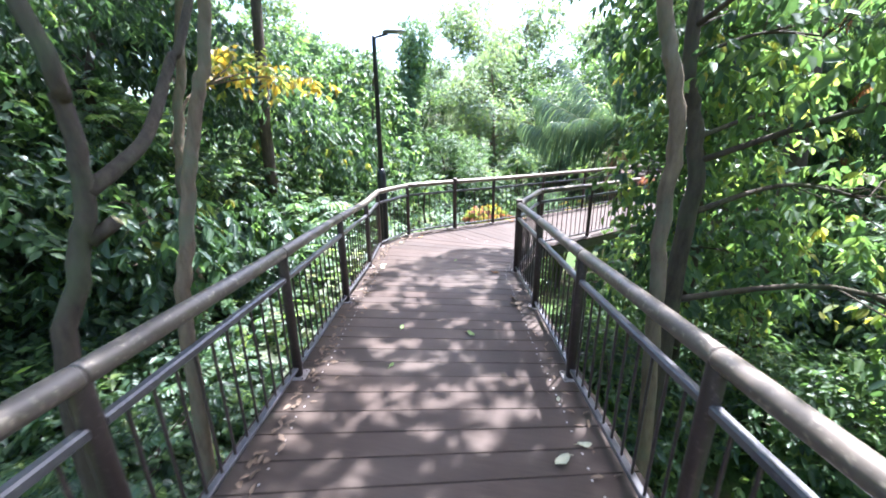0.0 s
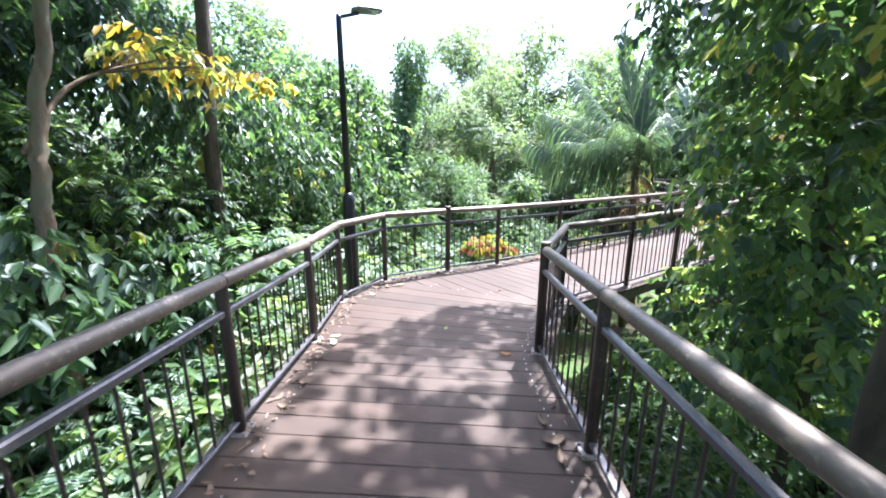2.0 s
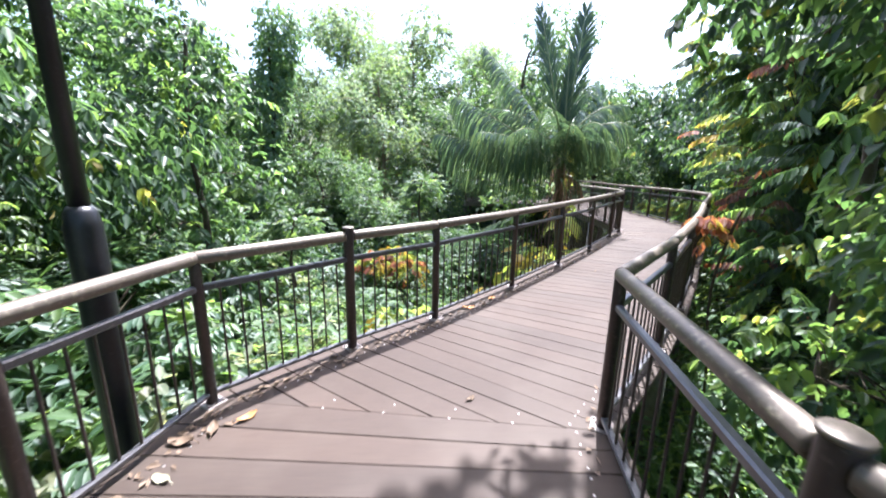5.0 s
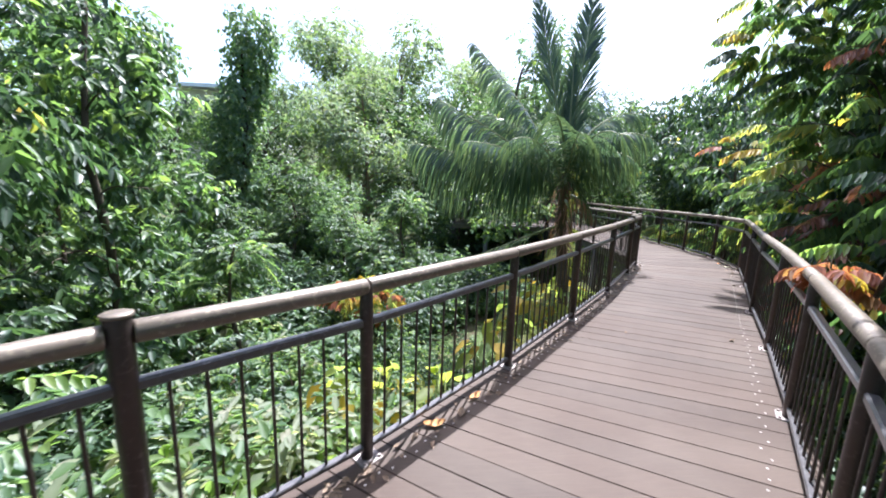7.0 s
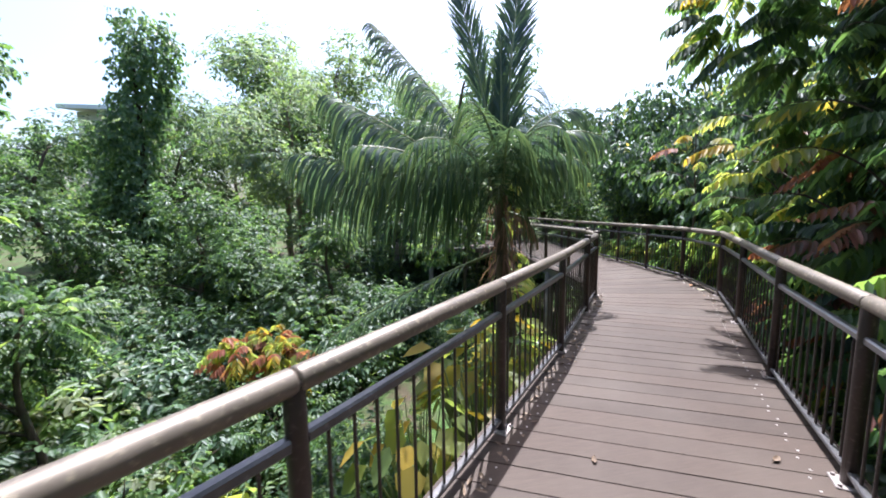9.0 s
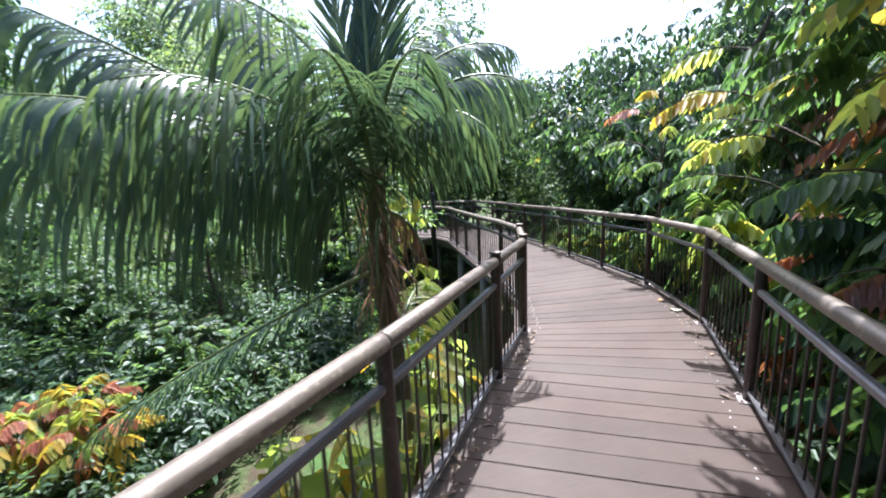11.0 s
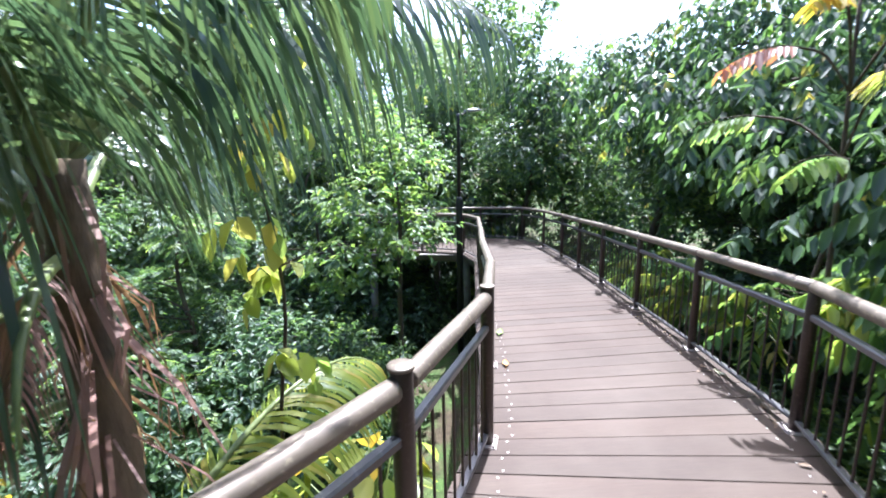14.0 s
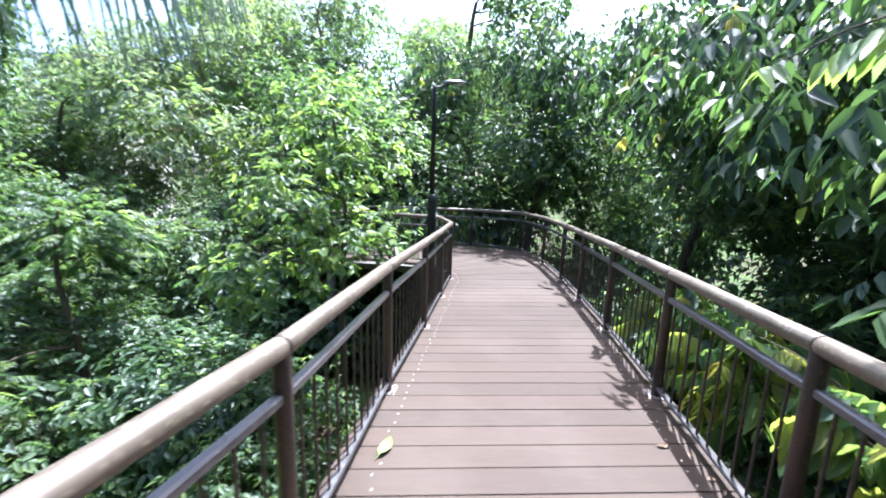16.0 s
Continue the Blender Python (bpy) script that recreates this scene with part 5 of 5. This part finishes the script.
def far_woods():
    """A closed ring of distant forest."""
    bl = []
    for k in range(150):
        a = k / 150 * 6.283 + RNG.uniform(-0.02, 0.02)
        r = RNG.uniform(48, 74)
        x, y = 3 + math.sin(a) * r, 15 + math.cos(a) * r
        h = RNG.uniform(7, 14)
        for q in range(3):
            s = RNG.uniform(2.2, 3.6)
            bl.append(((x + RNG.normal() * 1.6, y + RNG.normal() * 1.6, ground_z(x, y) + h * (0.25 + 0.33 * q)), (s, s, s * 0.9)))
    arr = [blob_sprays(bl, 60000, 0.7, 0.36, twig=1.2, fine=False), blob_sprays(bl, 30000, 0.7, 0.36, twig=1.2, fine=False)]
    tagged(leaf_object("far_woods", arr, [LEAF_FAR_HAZE, LEAF_MID]), "green wall of distant forest, haze put into its paler leaf colour", "forest", kind="stuff")


far_woods()


# ---------- the deck ----------
def clip_poly(poly, a, b):
    """The part of poly to the left of the line a -> b."""
    out = []
    def f(p):
        return (b[0] - a[0]) * (p[1] - a[1]) - (b[1] - a[1]) * (p[0] - a[0])
    for i, p in enumerate(poly):
        q = poly[(i + 1) % len(poly)]
        fp, fq = f(p), f(q)
        if fp >= 0:
            out.append(p)
        if (fp > 0) != (fq > 0) and abs(fp - fq) > 1e-12:
            t = fp / (fp - fq)
            out.append((p[0] + (q[0] - p[0]) * t, p[1] + (q[1] - p[1]) * t))
    return out


deck = empty_thing("floor", (3.0, 12.0, 0.0), "brown composite plank boardwalk deck, dusty and strewn with fallen leaves", "floor", kind="structure")
BOARD = 0.19
GAP = 0.008


def plank(poly, thick=0.028):
    cx, cy = sum(p[0] for p in poly) / len(poly), sum(p[1] for p in poly) / len(poly)
    cz = deck_z(cx, cy)
    n = len(poly)
    cen = Vector((cx, cy))
    inner = []
    for p in poly:
        d = Vector(p) - cen
        inner.append(cen + d * (1 - 0.004 / max(d.length, 0.02)))
    verts = [(p[0] - cx, p[1] - cy, -thick) for p in poly] + [(p[0] - cx, p[1] - cy, deck_z(*p) - cz - 0.004) for p in poly] + [(p[0] - cx, p[1] - cy, deck_z(*p) - cz) for p in inner]
    faces = [tuple(range(2 * n, 3 * n))]
    for i in range(n):
        j = (i + 1) % n
        faces += [(i, j, n + j, n + i), (n + i, n + j, 2 * n + j, 2 * n + i)]
    ob = mesh_object("plank", verts, faces, DECK)
    child(ob, deck)
    ob.location = (cx, cy, cz + RNG.uniform(-0.0012, 0.0012))
    return ob, (cx, cy, cz)


SCREW_MESH = None


def screws(ob, at, poly, d, s):
    """Pale screw heads, two near each end of a plank, worn in where the ends lie at the railing."""
    global SCREW_MESH
    if SCREW_MESH is None:
        v, f = tube_data([(0, 0, -0.004), (0, 0, 0.001), (0, 0, 0.0016)], [0.0075, 0.0075, 0.005], 8)
        first = mesh_object("screw", v, f, SCREW, True)
        SCREW_MESH = first.data
        bpy.data.objects.remove(first)
    us = [Vector(p).dot(s) for p in poly]
    ds = [Vector(p).dot(d) for p in poly]
    mid, half = (min(ds) + max(ds)) / 2, (max(ds) - min(ds)) / 2
    if half < 0.06 or max(us) - min(us) < 0.9:
        return
    for u in (min(us) + 0.27, max(us) - 0.27):
        for q in (-0.05, 0.05):
            p = s * (u + RNG.uniform(-0.012, 0.012)) + d * (mid + q)
            sc = new("screw", SCREW_MESH)
            sc.parent = ob
            sc.location = (p.x - at[0], p.y - at[1], deck_z(p.x, p.y) - at[2])


def lay(section, direction):
    """Planks across a stretch of deck, square to its direction, cut to its outline."""
    d = Vector(direction).normalized()
    s = Vector((d.y, -d.x))
    us = [Vector(p).dot(d) for p in section]
    u = math.floor(min(us) / BOARD) * BOARD
    while u < max(us):
        a, b = d * (u + GAP / 2), d * (u + BOARD - GAP / 2)
        poly = clip_poly(section, a, a + s)
        poly = clip_poly(poly, b, b - s) if len(poly) > 2 else poly
        clean = []
        for p in poly:
            if not clean or (Vector(p) - Vector(clean[-1])).length > 1e-3:
                clean.append(p)
        if len(clean) > 2 and (Vector(clean[0]) - Vector(clean[-1])).length < 1e-3:
            clean.pop()
        if len(clean) > 2:
            area = sum(clean[i][0] * clean[(i + 1) % len(clean)][1] - clean[(i + 1) % len(clean)][0] * clean[i][1] for i in range(len(clean))) / 2
            if area > 0.004:
                screws(*plank(clean), clean, d, s)
        u += BOARD


def along(edge, a, b, u):
    """The point at share u of the edge between the places a and b, whole numbers being posts."""
    def at(x):
        i = min(int(x), len(edge) - 2)
        return Vector(edge[i]).lerp(Vector(edge[i + 1]), x - i)
    stops = [at(a)] + [Vector(edge[i]) for i in range(int(a) + 1, math.ceil(b))] + [at(b)]
    runs = [(q - p).length for p, q in zip(stops, stops[1:])]
    d = u * sum(runs)
    for p, q, r in zip(stops, stops[1:], runs):
        if d <= r + 1e-9:
            return p.lerp(q, d / max(r, 1e-9))
        d -= r
    return stops[-1]


def fan(l0, l1, r0, r1):
    """Planks across the walk that turn step by step from one pair of posts to the next."""
    mid = ((along(EDGE_L, l0, l1, 0) + along(EDGE_R, r0, r1, 0)) / 2 - (along(EDGE_L, l0, l1, 1) + along(EDGE_R, r0, r1, 1)) / 2).length
    n = max(1, round(mid / 0.187))
    for k in range(n):
        a0, a1 = along(EDGE_R, r0, r1, k / n), along(EDGE_R, r0, r1, (k + 1) / n)
        b0, b1 = along(EDGE_L, l0, l1, k / n), along(EDGE_L, l0, l1, (k + 1) / n)
        ga, gb = (a1 - a0).normalized() * (GAP / 2), (b1 - b0).normalized() * (GAP / 2)
        poly = [tuple(a0 + ga), tuple(a1 - ga), tuple(b1 - gb), tuple(b0 + gb)]
        s = ((a0 + a1) / 2 - (b0 + b1) / 2).normalized()
        screws(*plank(poly), poly, Vector((-s.y, s.x)), s)


# places along both rows of posts between which the planks keep or change their direction
FANS = [(0, 4, 1, 5), (4, 5, 5, 6), (5, 6, 6, 7), (6, 7, 7, 7.5), (7, 8, 7.5, 8), (9.25, 11, 8, 10), (11, 12, 10, 11.05), (12, 14, 11.05, 13), (14, 15, 13, 14), (15, 16, 14, 15),
        (16, 17, 15, 16), (17, 21, 16, 20), (21, 22, 20, 22), (22, 25, 22, 26)]
for ids in FANS:
    fan(*ids)
# the wedge at the bend, whose planks end against the last straight one
CORNER = [EDGE_R[8], tuple(along(EDGE_L, 9, 10, 0.25)), EDGE_L[9], EDGE_L[8]]
lay(CORNER, (0.60, 0.80))

# joists that carry the planks
BEDS = [[tuple(along(EDGE_R, r0, r1, 0)), tuple(along(EDGE_R, r0, r1, 1)), tuple(along(EDGE_L, l0, l1, 1)), tuple(along(EDGE_L, l0, l1, 0))] for l0, l1, r0, r1 in FANS] + [CORNER]
for out in BEDS:
    cx, cy = sum(p[0] for p in out) / len(out), sum(p[1] for p in out) / len(out)
    ins = [(cx + (p[0] - cx) * 0.985, cy + (p[1] - cy) * 0.985) for p in out]
    n = len(ins)
    v = [(p[0], p[1], deck_z(*p) - 0.045) for p in ins] + [(p[0], p[1], deck_z(*p) - 0.075) for p in ins]
    ob = mesh_object("joist_bed", v, [tuple(range(n)), tuple(reversed(range(n, 2 * n)))] + [(i, (i + 1) % n, n + (i + 1) % n, n + i) for i in range(n)], BEAM)
    child(ob, deck, "dark bed of joists under the planks")

# beams and legs below the deck
for edge, sign in ((LEFT, 1), (RIGHT, -1)):
    inner = outward(edge, -sign, 0.10)
    for i in range(len(edge) - 1):
        a, b = inner[i], inner[i + 1]
        za, zb = deck_z(*a) - 0.15, deck_z(*b) - 0.15
        ob = bar("beam", (a[0], a[1], za), (b[0], b[1], zb), 0.08, 0.22, BEAM, None, 0.008)
        child(ob, deck, "dark weathered side beam")
    for i in range(0, len(edge), 2):
        x, y = inner[i]
        ob = tube("support_column", [(x, y, ground_z(x, y) - 0.2), (x, y, deck_z(x, y) - 0.2)], 0.10, BEAM, 14)
        child(ob, deck, "round grey support column")


# ---------- fallen leaves on the deck ----------
FALLEN = {"pale": plain_mat("fallen_pale", (0.42, 0.40, 0.26), (0.55, 0.52, 0.36), 0.6, 30.0), "green": plain_mat("fallen_green", (0.16, 0.26, 0.06), (0.26, 0.36, 0.10), 0.5, 30.0),
          "orange": plain_mat("fallen_orange", (0.36, 0.16, 0.05), (0.5, 0.26, 0.09), 0.6, 30.0), "brown": plain_mat("fallen_brown", (0.10, 0.065, 0.04), (0.2, 0.135, 0.085), 0.7, 30.0)}
WORDS = {"pale": "dry pale yellowish fallen leaf on the deck", "green": "fresh green fallen leaf lying on the deck", "orange": "orange-brown fallen leaf lying on the deck", "brown": "curled brown dead leaf lying on the deck"}


def fallen_leaf(x, y, colour, size, turn):
    """A dry leaf curled along its midrib, with a short stalk."""
    n = 9
    V, F = [], []
    for i in range(n):
        u = i / (n - 1)
        w = size * 0.24 * math.sin(math.pi * min(1, u * 0.92 + 0.04)) ** 0.8
        lift = size * 0.10 * (2 * u - 1) ** 2
        for v in (-1, -0.5, 0, 0.5, 1):
            V.append((size * (u - 0.5), w * v, 0.004 + lift + size * 0.10 * v * v + 0.003 * math.sin(9 * u + v)))
    for i in range(n - 1):
        for k in range(4):
            F.append((i * 5 + k, i * 5 + k + 1, i * 5 + k + 6, i * 5 + k + 5))
    b = len(V)
    v, f = tube_data([(-size * 0.5, 0, 0.006 + size * 0.1), (-size * 0.62, size * 0.02, 0.004 + size * 0.06), (-size * 0.75, size * 0.05, 0.004)], [0.0016] * 3, 5, True, b)
    ob = mesh_object("fallen_leaf", V + v, F + f, FALLEN[colour], True)
    ob.matrix_basis = Matrix.Translation((x, y, deck_z(x, y) + 0.001)) @ Matrix.Rotation(turn, 4, 'Z')
    tagged(ob, WORDS[colour], "leaf", "fallen leaves")


for x, y, c, s in [(0.9, 5.15, "pale", 0.11), (1.03, 5.3, "pale", 0.08), (0.12, 6.52, "brown", 0.07), (-0.5, 6.44, "green", 0.08), (0.16, 6.48, "green", 0.10), (0.52, 7.32, "brown", 0.15), (0.56, 7.18, "brown", 0.12), (0.46, 7.5, "brown", 0.10),
                   (-1.45, 8.2, "pale", 0.13), (-1.5, 8.34, "pale", 0.10), (-0.5, 8.8, "green", 0.08), (0.15, 8.41, "orange", 0.09), (-0.07, 10.15, "brown", 0.07), (-1.45, 10.0, "orange", 0.12), (-1.6, 9.9, "brown", 0.12), (-1.72, 9.8, "brown", 0.14),
                   (-1.66, 9.55, "pale", 0.10), (0.12, 11.75, "orange", 0.14), (0.42, 12.05, "orange", 0.11), (0.3, 11.86, "brown", 0.10), (6.98, 18.4, "pale", 0.10), (6.42, 16.95, "orange", 0.11), (6.28, 16.6, "pale", 0.13), (5.22, 18.75, "orange", 0.12),
                   (5.32, 19.5, "green", 0.15), (-0.35, 5.8, "green", 0.06), (-1.0, 5.86, "brown", 0.08), (0.9, 5.69, "pale", 0.05), (-1.25, 7.2, "brown", 0.09), (-1.3, 7.5, "brown", 0.08), (-1.42, 7.9, "brown", 0.09), (0.75, 6.6, "brown", 0.06),
                   (6.9, 17.9, "brown", 0.08), (7.0, 19.6, "brown", 0.07), (3.2, 13.0, "brown", 0.07), (2.2, 13.2, "brown", 0.06)]:
    fallen_leaf(x, y, c, s, RNG.uniform(0, 6.28))


def edge_litter():
    """Crumbs of dead leaf gathered along the railings' feet."""
    P, D, N = [], [], []
    for pts, sign, i0, i1, n in ((LEFT, 1, 3, 10, 300), (LEFT, 1, 10, 15, 120), (RIGHT, -1, 4, 9, 50), (RIGHT, -1, 12, 20, 60)):
        line = outward(pts, -sign, 0.05)
        for k in range(n):
            i = int(RNG.integers(i0, i1))
            u = RNG.random()
            a, b = Vector(line[i]), Vector(line[i + 1])
            p = a.lerp(b, u)
            t = (b - a).normalized()
            p += Vector((t.y, -t.x)) * sign * abs(RNG.normal() * 0.07)
            P.append((p.x, p.y, deck_z(p.x, p.y) + 0.004 + 0.008 * RNG.random()))
            D.append((RNG.normal(), RNG.normal(), 0.1 * RNG.normal()))
            N.append((RNG.normal() * 0.3, RNG.normal() * 0.3, 1))
    n = len(P)
    arr = leaf_arrays(np.array(P), np.array(D), np.array(N), 0.03 + 0.05 * RNG.random(n), 0.015 + 0.02 * RNG.random(n), 0.0, 0.3)
    tagged(leaf_object("leaf_litter", [arr], [FALLEN["brown"]]), "crumbs of dead brown leaves along the railing", "leaf litter", kind="stuff")


edge_litter()
